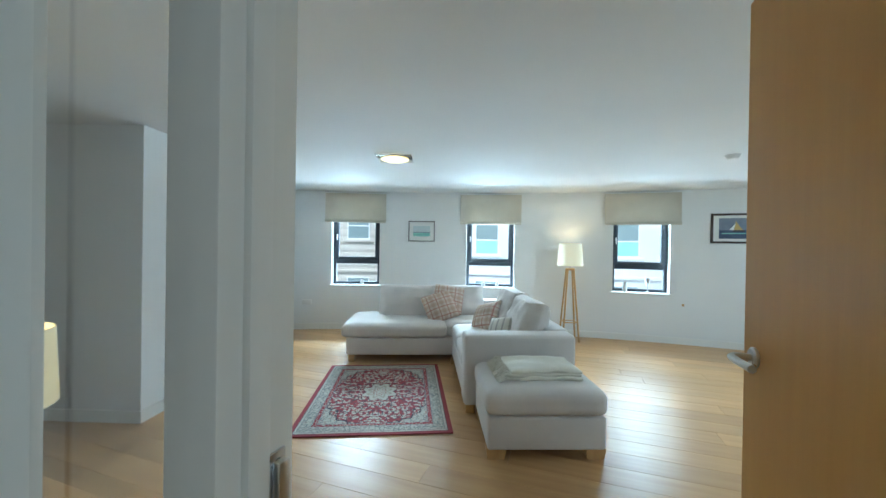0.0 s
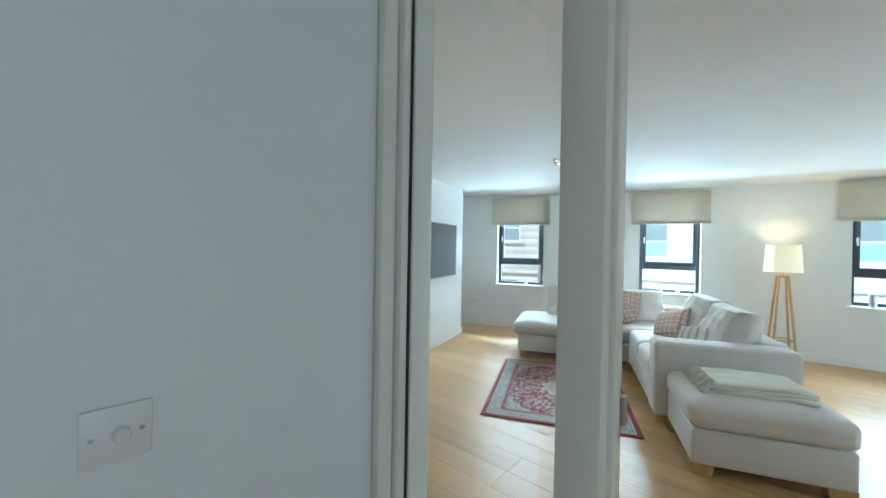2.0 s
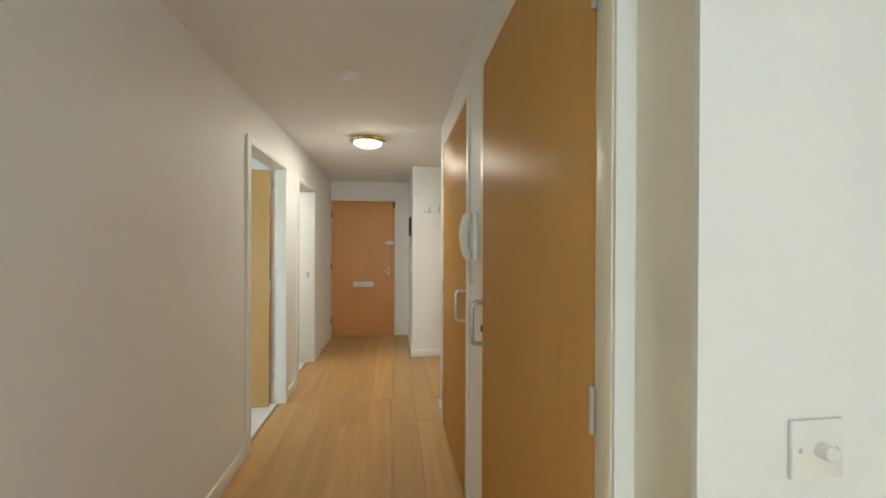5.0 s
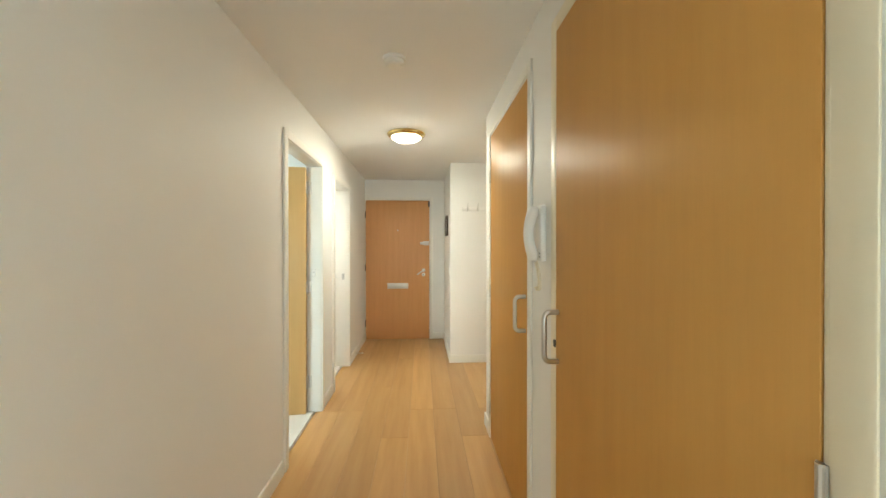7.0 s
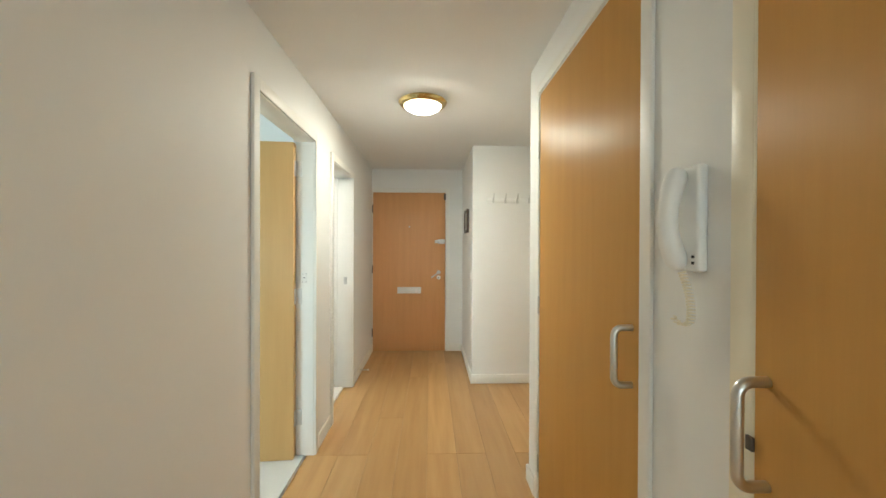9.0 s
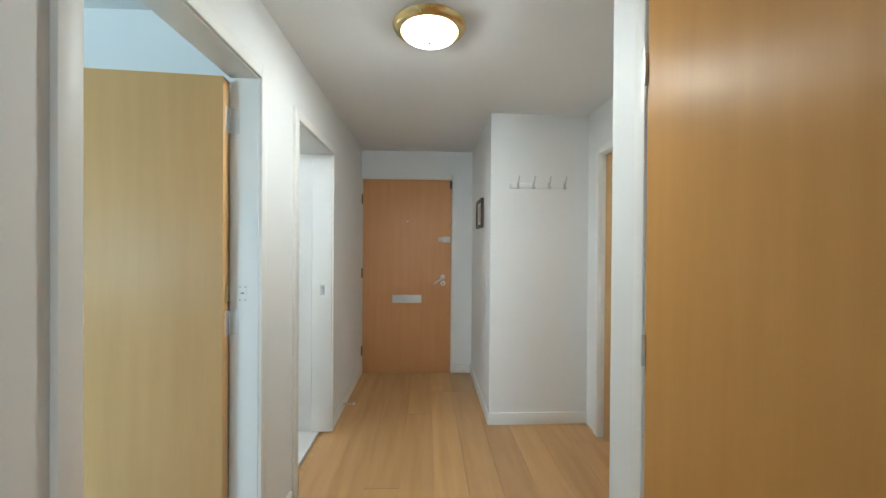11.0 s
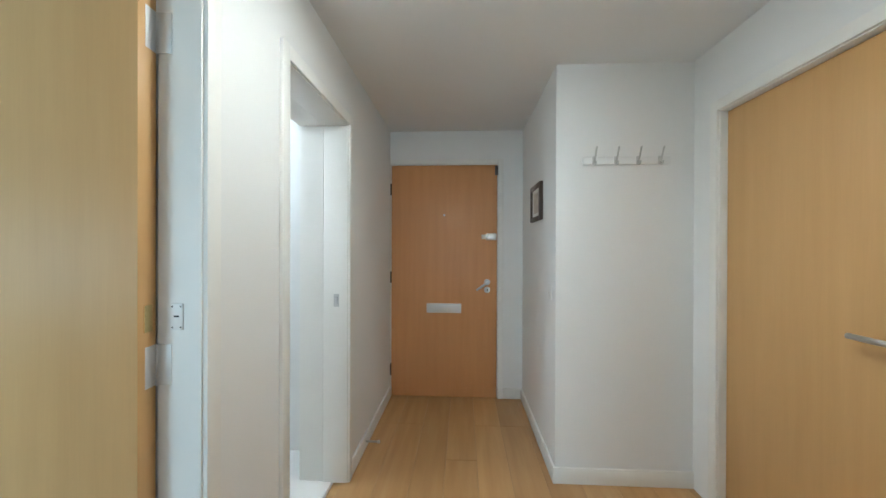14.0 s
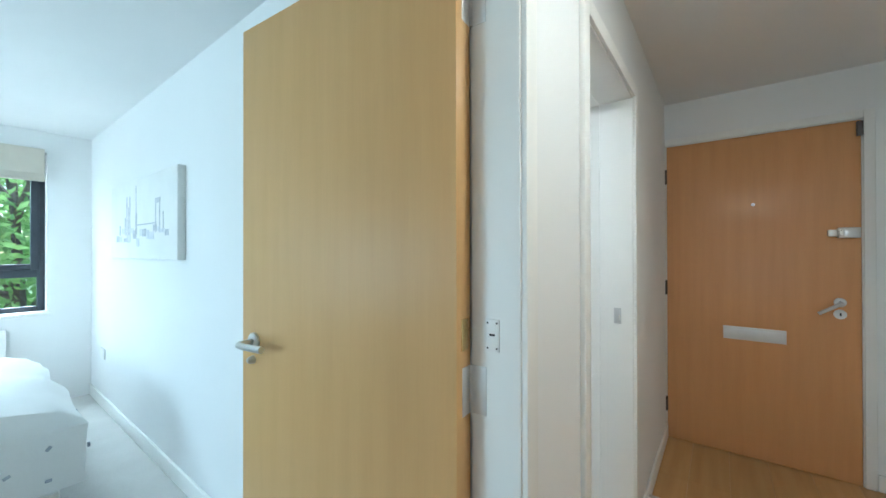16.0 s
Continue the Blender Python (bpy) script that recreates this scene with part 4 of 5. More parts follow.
# ---- ottoman and throw ----
OTT = pose(-0.54, 2.66, 0, 0, 0, 20.8)
ott = thing("ottoman", OTT, "pale grey linen ottoman with short wooden feet", "ottoman")
part("body", bx(-0.385, 0.385, -0.33, 0.325, 0.07, 0.285, 0.02, 3), SOFA, ott)
part("top_cushion", soft_box(0.80, 0.68, 0.165, 0.06, pose(0, -0.005, 0.362), 21), SOFA, ott)
for x in (-0.325, 0.325):
    for y in (-0.275, 0.265):
        part("foot", moved(lathe([(0.052, 0.0), (0.058, 0.01), (0.066, 0.055), (0.068, 0.075)], 4), pose(x, y, 0) @ Matrix.Diagonal((1.35, 0.8, 1.0, 1.0)) @ pose(0, 0, 0, 0, 0, 45)), OAK, ott, "short pale wooden foot")
th = thing("folded_throw", OTT @ pose(0.03, 0.02, 0.457, 0, 0, 2), "folded cream wool throw with fringe lying on the ottoman", "throw")
for k in range(3):
    bm = soft_box(0.53 - 0.012 * k, 0.38 - 0.008 * k, 0.026, 0.012, pose(0, 0, 0), 30 + k)
    for v in bm.verts:
        v.co.z += 0.010 * noise.noise(Vector((v.co.x * 8 + k, v.co.y * 11, 3.0 * k)))
        v.co.y += 0.014 * noise.noise(Vector((v.co.x * 7, v.co.z * 20, 5.0 * k)))
        v.co.x += 0.012 * noise.noise(Vector((2.0 * k, v.co.y * 9, v.co.z * 20)))
    part("fold", moved(bm, pose(0.004 * k, 0.004 * k, 0.012 + 0.019 * k, 0, 0, 1.5 * k - 2)), THROW, th)
bm = bmesh.new()
rnd = random.Random(9)
for k in range(170):
    y = -0.18 + 0.36 * rnd.random()
    z = rnd.uniform(0.0, 0.065)
    a = rnd.uniform(-0.7, 0.7)
    bm = merge(bm, tube([(-0.245, y, z), (-0.28, y + 0.012 * a, z + 0.008), (-0.305, y + 0.035 * a, z * 0.7), (-0.325 - 0.02 * rnd.random(), y + 0.06 * a, z * 0.3)], 0.0045, 4))
part("fringe", bm, THROW, th, "knotted wool fringe")

# ---- tripod floor lamp ----
fl = thing("floor_lamp", pose(-0.31, 5.74, 0), "lit wooden four-legged floor lamp with cream drum shade", "floor lamp")
for k in range(4):
    a = math.radians(45 + 90 * k + 14)
    part("leg", tube([(0.165 * math.cos(a), 0.165 * math.sin(a), 0.0), (0.06 * math.cos(a), 0.06 * math.sin(a), 1.065)], 0.0135, 8), OAK, fl)
    part("stretcher", tube([(0.135 * math.cos(a), 0.135 * math.sin(a), 0.28), (0.135 * math.cos(a + math.pi / 2), 0.135 * math.sin(a + math.pi / 2), 0.28)], 0.008, 8), OAK, fl)
part("top_block", bx(-0.065, 0.065, -0.065, 0.065, 1.045, 1.075, 0.006), OAK, fl)
part("stem", tube([(0, 0, 1.075), (0, 0, 1.27)], 0.009), STEEL, fl)
part("shade", lathe([(0.186, 1.115), (0.163, 1.445), (0.160, 1.445), (0.183, 1.115)], 40), PALE_SHADE, fl, "glowing cream fabric drum shade")

# ---- ceiling lights and detectors ----
cl = thing("ceiling_light", pose(-4.21, -1.21, CEIL_H), "lit round flush ceiling light with brass rim", "ceiling light")
part("rim", lathe([(0.10, 0.0), (0.160, 0.0), (0.166, -0.006), (0.160, -0.016), (0.148, -0.026), (0.130, -0.031), (0.124, -0.022), (0.10, -0.004)], 48), BRASS, cl, "polished brass rim")
dome = part("diffuser", lathe([(0.127, -0.026), (0.12, -0.043), (0.092, -0.059), (0.05, -0.069), (0.012, -0.073)], 40), DOME, cl, "glowing opal glass bowl")
part("finial", lathe([(0.006, -0.071), (0.008, -0.078), (0.003, -0.083)], 12), BRASS, cl)
dome.visible_shadow = False
l2 = thing("ceiling_light", pose(-1.945, 3.17, CEIL_L, 0, 0, 20), "lit square glass flush ceiling light", "ceiling light")
part("glass_plate", bx(-0.17, 0.17, -0.17, 0.17, -0.026, -0.019, 0.003), GLASS, l2, "clear glass square plate")
p = part("diffuser", lathe([(0.01, -0.027), (0.13, -0.027), (0.138, -0.034), (0.10, -0.047), (0.012, -0.053)], 32), glow("lit_warm_glass", (1.0, 0.74, 0.30), 1.5), l2, "glowing warm glass dish")
p.visible_shadow = False
part("base", lathe([(0.06, 0.0), (0.06, -0.017), (0.05, -0.019)], 24), STEEL, l2)
for m, lb in ((pose(-2.93, -1.217, CEIL_H), "white round smoke detector on the hall ceiling"), (pose(1.08, 3.96, CEIL_L), "white round smoke detector on the living room ceiling")):
    sd = thing("smoke_detector", m, lb, "smoke detector")
    part("base", lathe([(0.01, 0), (0.062, 0), (0.062, -0.014), (0.01, -0.016)], 32), WHITE_PLASTIC, sd)
    part("cap", lathe([(0.052, -0.014), (0.05, -0.028), (0.038, -0.04), (0.01, -0.042)], 32), WHITE_PLASTIC, sd)

# ---- hall fittings ----
sw = thing("dimmer_switch", pose(-1.21, -0.359, 1.0565), "white square dimmer switch with round knob", "switch")
part("plate", bx(0.0, 0.007, -0.0435, 0.0435, -0.0435, 0.0435, 0.003), WHITE_PLASTIC, sw)
part("knob", moved(lathe([(0.0115, 0), (0.011, 0.016), (0.009, 0.018)], 24), pose(0.006, 0.004, 0, 0, 90)), WHITE_PLASTIC, sw)
for y in (-0.03, 0.03):
    part("screw", moved(lathe([(0.004, 0), (0.003, 0.0015)], 10), pose(0.0068, y, 0, 0, 90)), STEEL, sw)
ph = thing("entry_phone", pose(-2.44, HALL_N, 1.40), "white wall-mounted entry phone with coiled cord", "entry phone")
part("cradle", bx(-0.034, 0.034, -0.024, 0.0, -0.112, 0.112, 0.008, 4), WHITE_PLASTIC, ph)
pts = [(-0.006, -0.032 - 0.030 * math.cos(math.pi * f / 2) ** 0.8, 0.108 * f) for f in (-0.999, -0.93, -0.8, -0.55, -0.25, 0.0, 0.25, 0.55, 0.8, 0.93, 0.999)]
part("handset", tube(pts, [0.006, 0.017, 0.0225, 0.022, 0.0205, 0.020, 0.0205, 0.022, 0.0225, 0.017, 0.006], 18), WHITE_PLASTIC, ph)
for z in (-0.083, -0.096):
    part("button", bx(0.016, 0.024, -0.0255, -0.023, z, z + 0.006, 0.001), BLACK, ph)
pts = []
for k in range(150):
    f = k / 149
    down = 0.105 * min(f / 0.75, 1.0)
    back = max(f - 0.75, 0.0) * 4
    pts.append((-0.006 + 0.02 * math.sin(f * 3.0) - 0.05 * back + 0.0075 * math.cos(k * 0.9), -0.030 + 0.012 * f + 0.0075 * math.sin(k * 0.9), -0.112 - down - 0.012 * math.sin(back * math.pi)))
part("coiled_cord", tube(pts, 0.0017, 5), CREAM_TRIM, ph, "cream coiled cord")
hk = thing("coat_rack", pose(-5.275, -0.366, 1.79), "white coat rail with four chrome hooks", "coat rack")
part("rail", bx(0.0, 0.014, -0.235, 0.235, -0.021, 0.021, 0.005), WALL, hk)
for k in range(4):
    y = -0.176 + 0.1173 * k
    part("hook", merge(bx(0.014, 0.018, y - 0.009, y + 0.009, -0.022, 0.024, 0.002), tube([(0.017, y, 0.0), (0.03, y, 0.002), (0.04, y, 0.02), (0.052, y, 0.05), (0.062, y, 0.066)], 0.0045, 8), tube([(0.017, y, -0.008), (0.032, y, -0.024), (0.045, y, -0.022), (0.05, y, -0.008)], 0.0045, 8)), STEEL, hk, "chrome double coat hook")
ls = thing("light_switch", pose(-5.40, -0.743, 1.05), "white light switch on the hall wall", "switch")
part("plate", bx(-0.043, 0.043, -0.008, 0.0, -0.043, 0.043, 0.003), WHITE_PLASTIC, ls)
part("rocker", bx(-0.008, 0.008, -0.012, -0.007, -0.013, 0.013, 0.001), WHITE_PLASTIC, ls)
ds = thing("door_stop", pose(-5.55, HALL_S + 0.014, 0.05), "chrome wall-mounted door stop with rubber tip", "door stop")
part("rod", tube([(0, 0, 0), (0, 0.075, 0)], 0.006), STEEL, ds)
part("rubber_tip", tube([(0, 0.075, 0), (0, 0.092, 0)], 0.010), WHITE_PLASTIC, ds)

for x, z, w in ((-4.33, 0.44, 0.146), (1.25, 0.57, 0.03), (-2.1, 0.57, 0.03)):
    so = thing("wall_socket", arc_pose(arc_s(x), 0, z), "small plastic wall plate on the curved wall", "socket")
    part("plate", bx(-w / 2, w / 2, -0.009, 0.0, -0.04 if w > 0.1 else -0.016, 0.04 if w > 0.1 else 0.016, 0.003), WHITE_PLASTIC if w > 0.1 else OAK, so)

# ---- ornaments on the sills ----
def ornament(name, x, off, profile, mat, label, cat):
    ob = obj(name, lathe(profile, 20), mat)
    ob.matrix_world = arc_pose(arc_s(x) + off, 0.06, WIN_B + 0.004)
    return tagged(ob, label, cat)


ornament("silver_pot", 0.66, -0.17, [(0.01, 0), (0.032, 0), (0.036, 0.03), (0.036, 0.10), (0.028, 0.13), (0.034, 0.15), (0.03, 0.15), (0.01, 0.02)], STEEL, "small silver pot on the window sill", "pot")
ornament("goblet", 0.66, 0.14, [(0.01, 0), (0.038, 0), (0.034, 0.008), (0.006, 0.02), (0.006, 0.11), (0.02, 0.13), (0.034, 0.17), (0.036, 0.22), (0.033, 0.22), (0.01, 0.14)], STEEL, "tall silver goblet on the window sill", "goblet")
ornament("small_jar", -1.54, -0.10, [(0.01, 0), (0.028, 0), (0.03, 0.04), (0.02, 0.07), (0.01, 0.072)], STEEL, "small metal jar on the window sill", "jar")
ornament("small_jar", -1.54, 0.12, [(0.01, 0), (0.025, 0), (0.028, 0.05), (0.018, 0.08), (0.01, 0.085)], CERAMIC, "small white jar on the window sill", "jar")
ornament("small_jar", -3.63, 0.10, [(0.01, 0), (0.03, 0), (0.03, 0.05), (0.02, 0.08), (0.01, 0.085)], CERAMIC, "small white jar on the window sill", "jar")

# ---- side table and lamp beyond the sidelight ----
st = thing("side_table", pose(-2.06, 0.50, 0), "long low cream side table with yellow oak top", "table")
part("tabletop", bx(-0.46, 0.46, -0.215, 0.215, 0.47, 0.5, 0.012, 3), OAK, st)
part("apron", bx(-0.42, 0.42, -0.19, 0.19, 0.38, 0.47, 0.003), CREAM_TRIM, st)
for x in (-0.395, 0.395):
    for y in (-0.165, 0.165):
        part("leg", bx(x - 0.025, x + 0.025, y - 0.025, y + 0.025, 0, 0.38, 0.004), CREAM_TRIM, st)
tl = thing("table_lamp", pose(-1.93, 0.50, 0.5), "lit table lamp with yellow drum shade", "table lamp")
part("base", lathe([(0.01, 0), (0.07, 0), (0.065, 0.02), (0.02, 0.04), (0.035, 0.16), (0.02, 0.28), (0.01, 0.40)], 24), CERAMIC, tl)
part("shade", lathe([(0.152, 0.355), (0.142, 0.59), (0.139, 0.59), (0.149, 0.355)], 36), SHADE, tl, "glowing yellow fabric shade")

# ---- kitchen end ----
ku = thing("kitchen_unit", pose(-6.9, 2.6, 0), "cream kitchen base unit with dark worktop", "kitchen unit")
part("body", bx(-0.29, 0.27, -0.9, 0.7, 0.1, 0.86, 0.003), CREAM_TRIM, ku)
for k in range(3):
    part("door", bx(0.271, 0.289, -0.89 + 0.53 * k, -0.37 + 0.53 * k, 0.12, 0.85, 0.003), CREAM_TRIM, ku)
part("plinth", bx(-0.25, 0.22, -0.9, 0.7, 0.0, 0.1), CREAM_TRIM, ku)
wt = tagged(obj("worktop", bx(-7.2, -6.58, 1.68, 3.32, 0.861, 0.90, 0.004), BLACK), "dark kitchen worktop on the base unit", "worktop")
wc = thing("wall_cabinet", pose(-7.03, 2.5, 1.42), "cream kitchen wall cabinet", "cabinet")
part("body", bx(-0.17, 0.15, -0.8, 0.7, 0.0, 0.72, 0.003), CREAM_TRIM, wc)
part("door", bx(0.151, 0.169, -0.79, -0.06, 0.005, 0.715, 0.003), CREAM_TRIM, wc)
part("door", bx(0.151, 0.169, -0.04, 0.69, 0.005, 0.715, 0.003), CREAM_TRIM, wc)
sp = thing("backsplash", pose(-7.2, 2.5, 0.905), "red mosaic tile backsplash", "backsplash", kind="structure")
for i in range(12):
    for j in range(5):
        part("tile", bx(0.0, 0.008, -0.8 + 0.125 * i, -0.8 + 0.125 * i + 0.118, 0.1 * j, 0.1 * j + 0.094, 0.002, 1), RED_TILE, sp)

# ---- bedroom ----
make_window("window_bedroom", pose(-3.14, -6.2, 0, 0, 0, 180), 1.48, 0.79, 2.15, 1.13, 0.12)
make_blind(pose(-3.14, -6.2, 0, 0, 0, 180), 1.44, 1.90, 2.17, 5)
cv = thing("canvas_print", pose(-4.159, -4.60, 1.52, 0, 0, 90), "pale canvas print of a grey city skyline", "canvas")
part("canvas", bx(-0.68, 0.68, -0.04, 0.0, -0.26, 0.26, 0.004), MOUNT, cv)
SMOKE = surface("grey_wash", (0.42, 0.44, 0.47), (0.62, 0.63, 0.65), 0.9, 25)
PALE_WASH = surface("pale_grey_wash", (0.60, 0.62, 0.65), (0.76, 0.77, 0.78), 0.9, 18)
for x, h, w in ((-0.46, 0.10, 0.012), (-0.40, 0.17, 0.014), (-0.33, 0.17, 0.014), (-0.365, 0.185, 0.09), (0.06, 0.30, 0.008), (0.055, 0.12, 0.03), (0.2, 0.24, 0.016), (0.235, 0.17, 0.014), (0.27, 0.24, 0.016), (0.31, 0.10, 0.02), (0.44, 0.05, 0.03)):
    part("tower", bx(-x - w / 2, -x + w / 2, -0.0412, -0.038, h - 0.11 if w > 0.08 else -0.10, -0.08 + h), SMOKE, cv, "grey painted tower")
rnd = random.Random(3)
for k in range(16):
    x, w, z = -0.52 + 0.068 * k, rnd.uniform(0.05, 0.11), rnd.uniform(-0.13, -0.05)
    part("wash", bx(-x - w / 2, -x + w / 2, -0.0409, -0.038, z - rnd.uniform(0.02, 0.06), z), PALE_WASH if k % 3 else SMOKE, cv, "pale grey wash")
part("bridge", bx(-0.05, 0.33, -0.0411, -0.038, -0.045, -0.037), SMOKE, cv)
bed = thing("bed", pose(-2.75, -4.75, 0), "made bed with white spotted duvet", "bed")
part("mattress", bx(-0.97, 1.0, -0.72, 0.72, 0.18, 0.46, 0.05, 4), DUVET, bed)
part("divan_base", bx(-0.95, 0.98, -0.70, 0.70, 0.03, 0.2, 0.02, 2), SOFA, bed)
bm = bmesh.new()
bmesh.ops.create_cube(bm, size=2.0)
bmesh.ops.subdivide_edges(bm, edges=bm.edges[:], cuts=22, use_grid_fill=True)
for v in bm.verts:
    x, y, z = v.co
    n1 = noise.noise(Vector((x * 2.2, y * 2.2, z)))
    n2 = noise.noise(Vector((x * 6, y * 6, z + 4)))
    k = max(0.0, 1 - abs(x) ** 8) * max(0.0, 1 - abs(y) ** 8)
    v.co = (x * (1.03 + 0.02 * n1), y * (0.78 + 0.02 * n2), (0.24 + 0.02 * n1) + (z + 1) / 2 * ((0.50 + 0.11 * k ** 0.4 + 0.03 * n1 + 0.012 * n2) - 0.24))
duvet = part("duvet", bm, DUVET, bed, "puffed white duvet with small grey dots")
SPOT = surface("grey_motif", (0.30, 0.32, 0.36), (0.40, 0.42, 0.46), 0.9, 30)
rnd = random.Random(4)
for i in range(6):
    for j in range(3):
        y, z = -0.6 + 0.24 * i + 0.1 * (j % 2), 0.30 + 0.07 * j
        part("motif", moved(bx(-0.006, 0.004, -0.011, 0.011, -0.006, 0.006, 0.002), pose(-1.048 + 0.004 * (i % 2), y, z, 20 * i)), SPOT, bed)
        part("motif", moved(bx(-0.011, 0.011, -0.004, 0.006, -0.006, 0.006, 0.002), pose(-0.9 + 0.3 * i + 0.12 * (j % 2), 0.797, z, 0, 25 * j)), SPOT, bed)
for x in (-0.85, 0.9):
    for y in (-0.6, 0.6):
        part("foot", bx(x - 0.03, x + 0.03, y - 0.03, y + 0.03, 0.006, 0.035), BLACK, bed)
so = thing("wall_socket", pose(-4.16, -5.75, 0.45, 0, 0, 90), "white double socket on the bedroom wall", "socket")
part("plate", bx(-0.073, 0.073, -0.009, 0.0, -0.043, 0.043, 0.003), WHITE_PLASTIC, so)
ra = thing("radiator", pose(-3.1, -6.2, 0.12, 0, 0, 180), "white panel radiator beneath the bedroom window", "radiator")
part("panel", bx(-0.55, 0.55, -0.08, -0.03, 0.03, 0.56, 0.008), WHITE_PLASTIC, ra)
for k in range(26):
    part("rib", bx(-0.53 + 0.041 * k, -0.515 + 0.041 * k, -0.086, -0.079, 0.06, 0.53, 0.003), WHITE_PLASTIC, ra)
part("bracket", bx(-0.3, 0.3, -0.031, 0.0, 0.1, 0.45), WHITE_PLASTIC, ra)
for x in (-0.5, 0.5):
    part("pipe", tube([(x, -0.055, 0.04), (x, -0.055, -0.115)], 0.008), STEEL, ra)

# ---- outside ----
STONE = surface("pale_render", (0.72, 0.71, 0.67), (0.79, 0.78, 0.74), 0.9, 0.6, 30, 0.3)
SANDSTONE = surface("sandstone", (0.58, 0.52, 0.42), (0.68, 0.62, 0.51), 0.9, 1.2, 20, 0.5)
GREEN_PANEL = surface("green_glass_panel", (0.33, 0.60, 0.54), (0.40, 0.68, 0.60), 0.25, 2, 40, 0.05)
DARK_PANE = surface("dark_pane", (0.20, 0.26, 0.25), (0.30, 0.36, 0.33), 0.4, 2, 40, 0.02)
ASPHALT = surface("asphalt", (0.045, 0.045, 0.047), (0.06, 0.06, 0.062), 0.9, 3, 60, 0.4)
GRASS = surface("grass", (0.06, 0.12, 0.03), (0.10, 0.18, 0.05), 1.0, 2, 40, 0.5)
GZ = -3.6
built("ground", bx(-900, 900, -900, 900, GZ - 0.5, GZ), ASPHALT, "grey street surface reaching the horizon", "ground")
built("lawn", bx(-60, 60, -80, -9, GZ, GZ + 0.05), GRASS, "green lawn behind the house", "grass")


def make_building(m, w, h, d, mat, cols, rows, panel, label, foot, courses=False):
    """Front face on y = 0 looking to -y, foot at z = 0."""
    root = thing("building", m, label, "building")
    part("wall", bx(-w / 2, w / 2, 0, d, 0, h, 0.02), mat, root)
    part("roof", bx(-w / 2 - 0.2, w / 2 + 0.2, -0.25, d + 0.2, h, h + 0.3, 0.03), mat, root)
    cw, rh = w / cols, h / rows
    for i in range(cols):
        for j in range(rows):
            x, z = -w / 2 + cw * (i + 0.5), rh * j + foot
            win = part("window", merge(bx(x - 0.62, x - 0.55, -0.03, 0.03, z, z + 1.6), bx(x + 0.55, x + 0.62, -0.03, 0.03, z, z + 1.6), bx(x - 0.55, x + 0.55, -0.03, 0.03, z + 1.53, z + 1.6), bx(x - 0.55, x + 0.55, -0.03, 0.03, z, z + 0.07), bx(x - 0.55, x + 0.55, -0.03, 0.03, z + 0.72, z + 0.79)), TRIM, root)
            part("pane", bx(x - 0.55, x + 0.55, -0.012, 0.02, z + 0.79, z + 1.53), DARK_PANE, win)
            part("pane", bx(x - 0.55, x + 0.55, -0.012, 0.02, z + 0.07, z + 0.72), panel, win)
            part("sill", bx(x - 0.75, x + 0.75, -0.12, 0.0, z - 0.14, z - 0.0, 0.01), mat, win)
    for j in range(1, rows):
        part("string_course", bx(-w / 2, w / 2, -0.08, 0.0, rh * (j - 1) + foot + 1.85, rh * (j - 1) + foot + 2.0, 0.01), mat, root)
    if courses:
        for k in range(1, int(h / 0.42)):
            part("stone_course", bx(-w / 2 + 0.01, w / 2 - 0.01, -0.006, 0.0, 0.42 * k + 0.012, 0.42 * k + 0.41, 0.01), mat, root)
    return root


make_building(pose(0.475, 18.9, GZ, 0, 0, 4), 19.5, 11.6, 9, STONE, 6, 4, GREEN_PANEL, "pale rendered apartment building with green glazed panels", 1.7)
make_building(pose(-15.92, 15.83, GZ, 0, 0, 22), 13, 11.0, 9, SANDSTONE, 4, 3, DARK_PANE, "old sandstone tenement across the street", 1.65, courses=True)

LEAF = thin("leaf", (0.26, 0.42, 0.14), 0.6)
BARK = surface("bark", (0.09, 0.07, 0.05), (0.15, 0.12, 0.09), 0.95, 8, 40, 0.8)


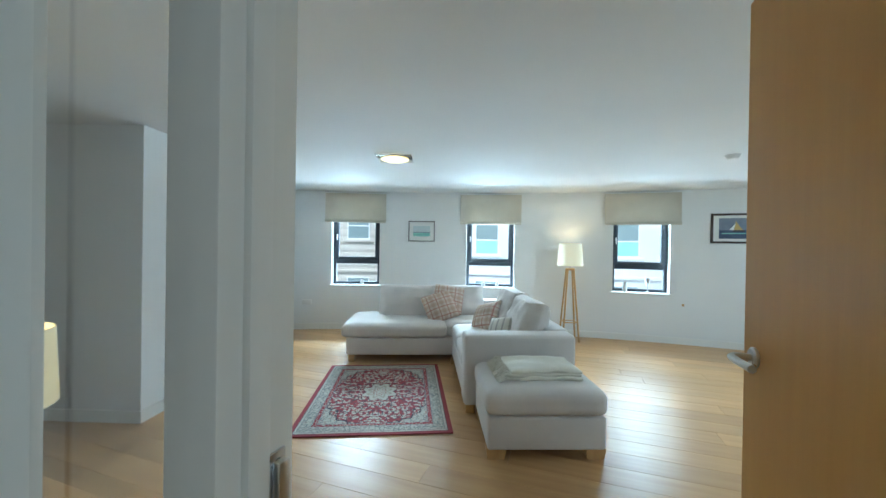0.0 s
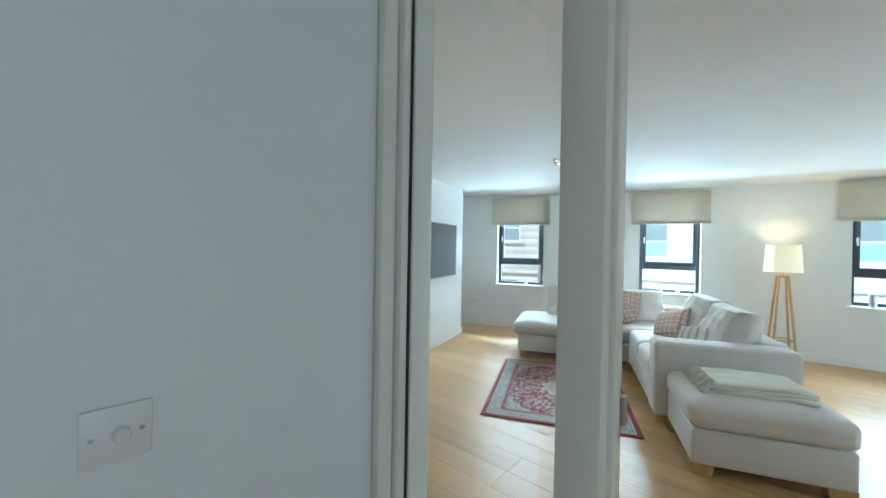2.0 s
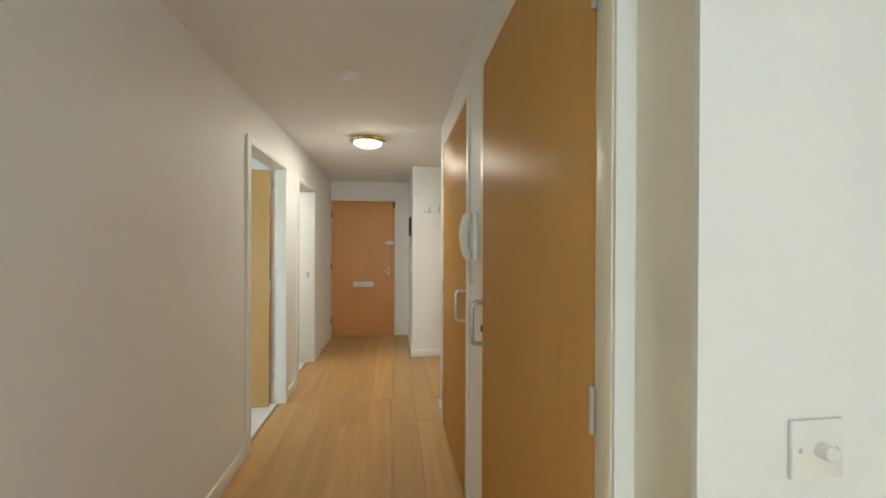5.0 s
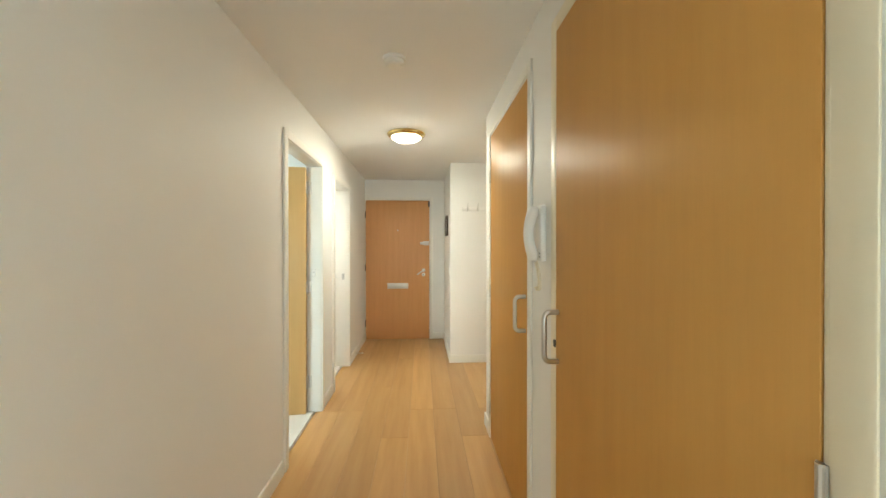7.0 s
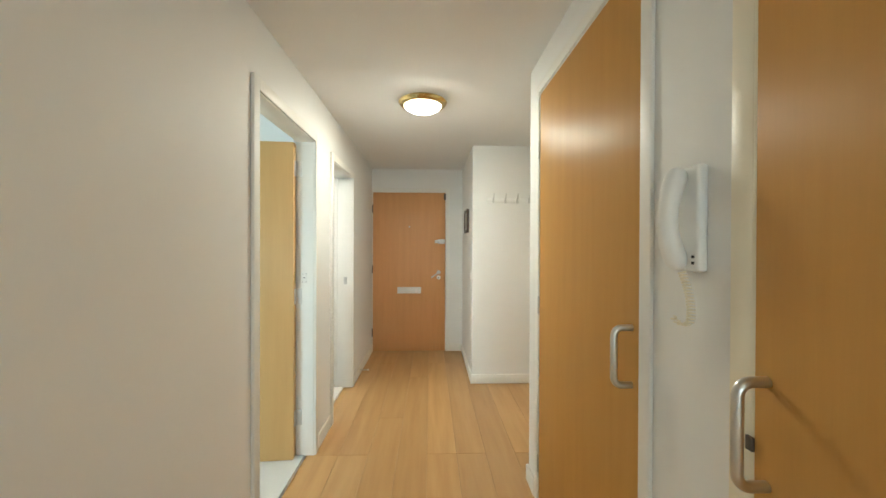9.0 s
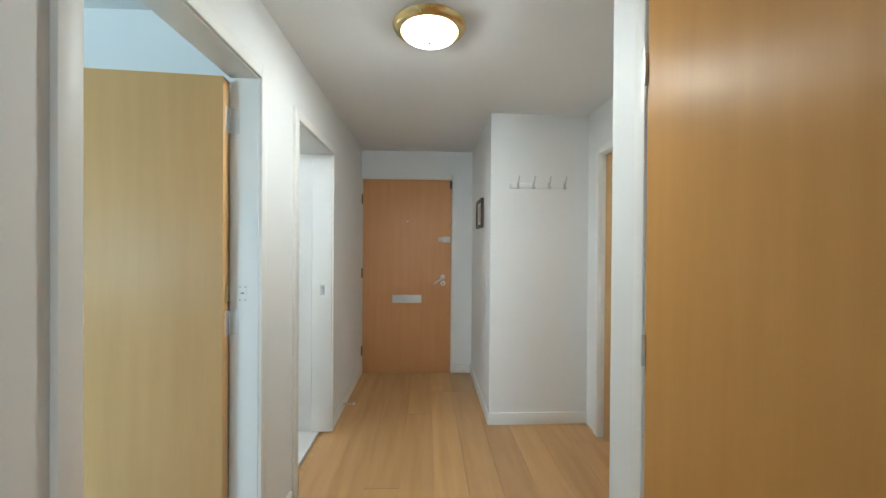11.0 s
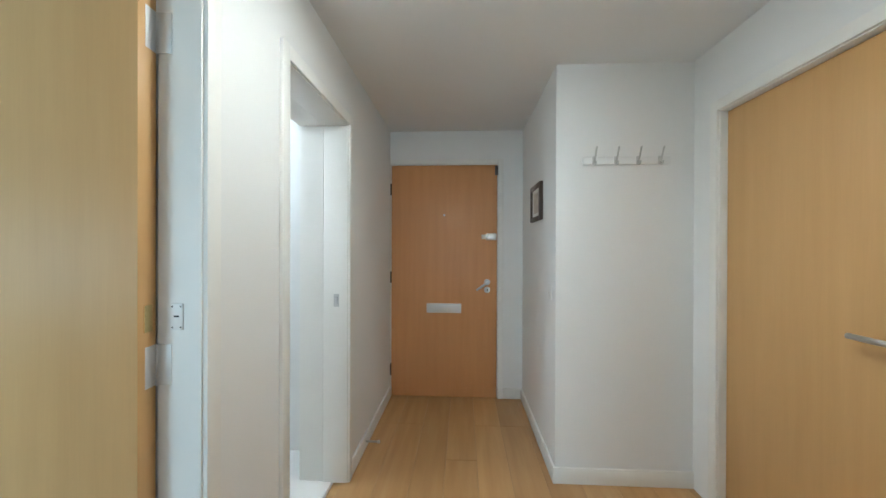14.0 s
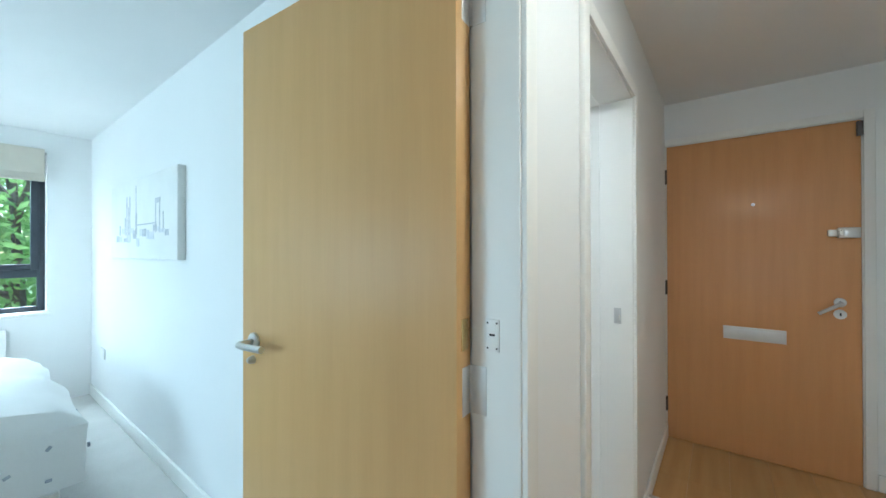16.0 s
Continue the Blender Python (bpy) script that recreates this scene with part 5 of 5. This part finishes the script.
def make_tree(x, y, height, seed):
    rnd = random.Random(seed)
    root = thing("tree", pose(x, y, GZ + 0.05), "leafy green garden tree", "tree", "garden trees")
    part("trunk", tube([(0, 0, 0), (0.05, 0.02, height * 0.2), (-0.04, 0.06, height * 0.45), (0.05, 0, height * 0.8)], [0.2, 0.16, 0.11, 0.04], 10), BARK, root)
    tips = []
    for k in range(12):
        a, z = k * 2.4, height * rnd.uniform(0.25, 0.7)
        tip = (math.cos(a) * height * rnd.uniform(0.2, 0.36), math.sin(a) * height * rnd.uniform(0.2, 0.36), z + height * rnd.uniform(0.1, 0.3))
        part("limb", tube([(0, 0, z), (tip[0] * 0.5, tip[1] * 0.5, z + (tip[2] - z) * 0.6), tip], [0.07, 0.045, 0.015], 6), BARK, root)
        tips += [tip, (tip[0] * 0.6, tip[1] * 0.6, z + (tip[2] - z) * 0.8), (tip[0] * 0.8, tip[1] * 0.9, z)]
    vs, fs = [], []
    for t in tips:
        spread = height * rnd.uniform(0.08, 0.14)
        for k in range(170):
            c = Vector((rnd.gauss(t[0], spread), rnd.gauss(t[1], spread), rnd.gauss(t[2], spread * 0.8)))
            u = Vector((rnd.gauss(0, 1), rnd.gauss(0, 1), rnd.gauss(0, 1))).normalized()
            w = u.orthogonal().normalized()
            s = rnd.uniform(0.06, 0.13)
            i = len(vs)
            vs += [c - u * s, c + w * s * 0.5, c + u * s, c - w * s * 0.5]
            fs.append((i, i + 1, i + 2, i + 3))
    me = bpy.data.meshes.new("crown")
    me.from_pydata([tuple(v) for v in vs], [], fs)
    me.materials.append(LEAF)
    crown = new("crown", me)
    crown.parent = root
    tagged(crown, "loose crown of small green leaves", kind="stuff")


for k, (x, y, h) in enumerate(((-4.2, -13.5, 8.5), (-1.5, -15, 8), (-7.5, -16, 9.5), (1.8, -13, 7.5), (-4.5, -19.5, 10), (-10.5, -20, 10))):
    make_tree(x, y, h, 40 + k)


# ---- floor planks ----
floor = thing("floor", pose(0, 0, 0), "oiled oak plank floor running the length of the flat", "floor", kind="structure")
PW = 0.19
plank_meshes = {}
for i in range(43):
    y0 = HALL_S - 0.03 + i * PW
    if y0 < LIV_Y:
        x0, x1 = END_W - 0.02, 1.5
    else:
        yy = y0 + PW - ARC_Y
        half = math.sqrt(max((ARC_R + 0.2) ** 2 - yy * yy, 0.0))
        x0, x1 = max(-7.2, ARC_X - half), min(3.5, ARC_X + half)
        if y0 + PW > ARC_Y + ARC_R + 0.19:
            continue
    x = x0 - random.choice((0.0, 0.45, 0.9, 1.35))
    while x < x1 - 0.02:
        a, c = max(x, x0), min(x + 1.86, x1)
        x += 1.86
        if c - a < 0.03:
            continue
        key = round(c - a, 3)
        if key not in plank_meshes:
            bm = bx(0, key - 0.0008, 0, PW - 0.0008, -0.02, 0.0, 0.0012, 1)
            me = bpy.data.meshes.new("plank")
            bm.to_mesh(me)
            bm.free()
            me.materials.append(PLANK)
            plank_meshes[key] = me
        p = new("plank", plank_meshes[key])
        p.location = (a, y0, 0)
        p.parent = floor
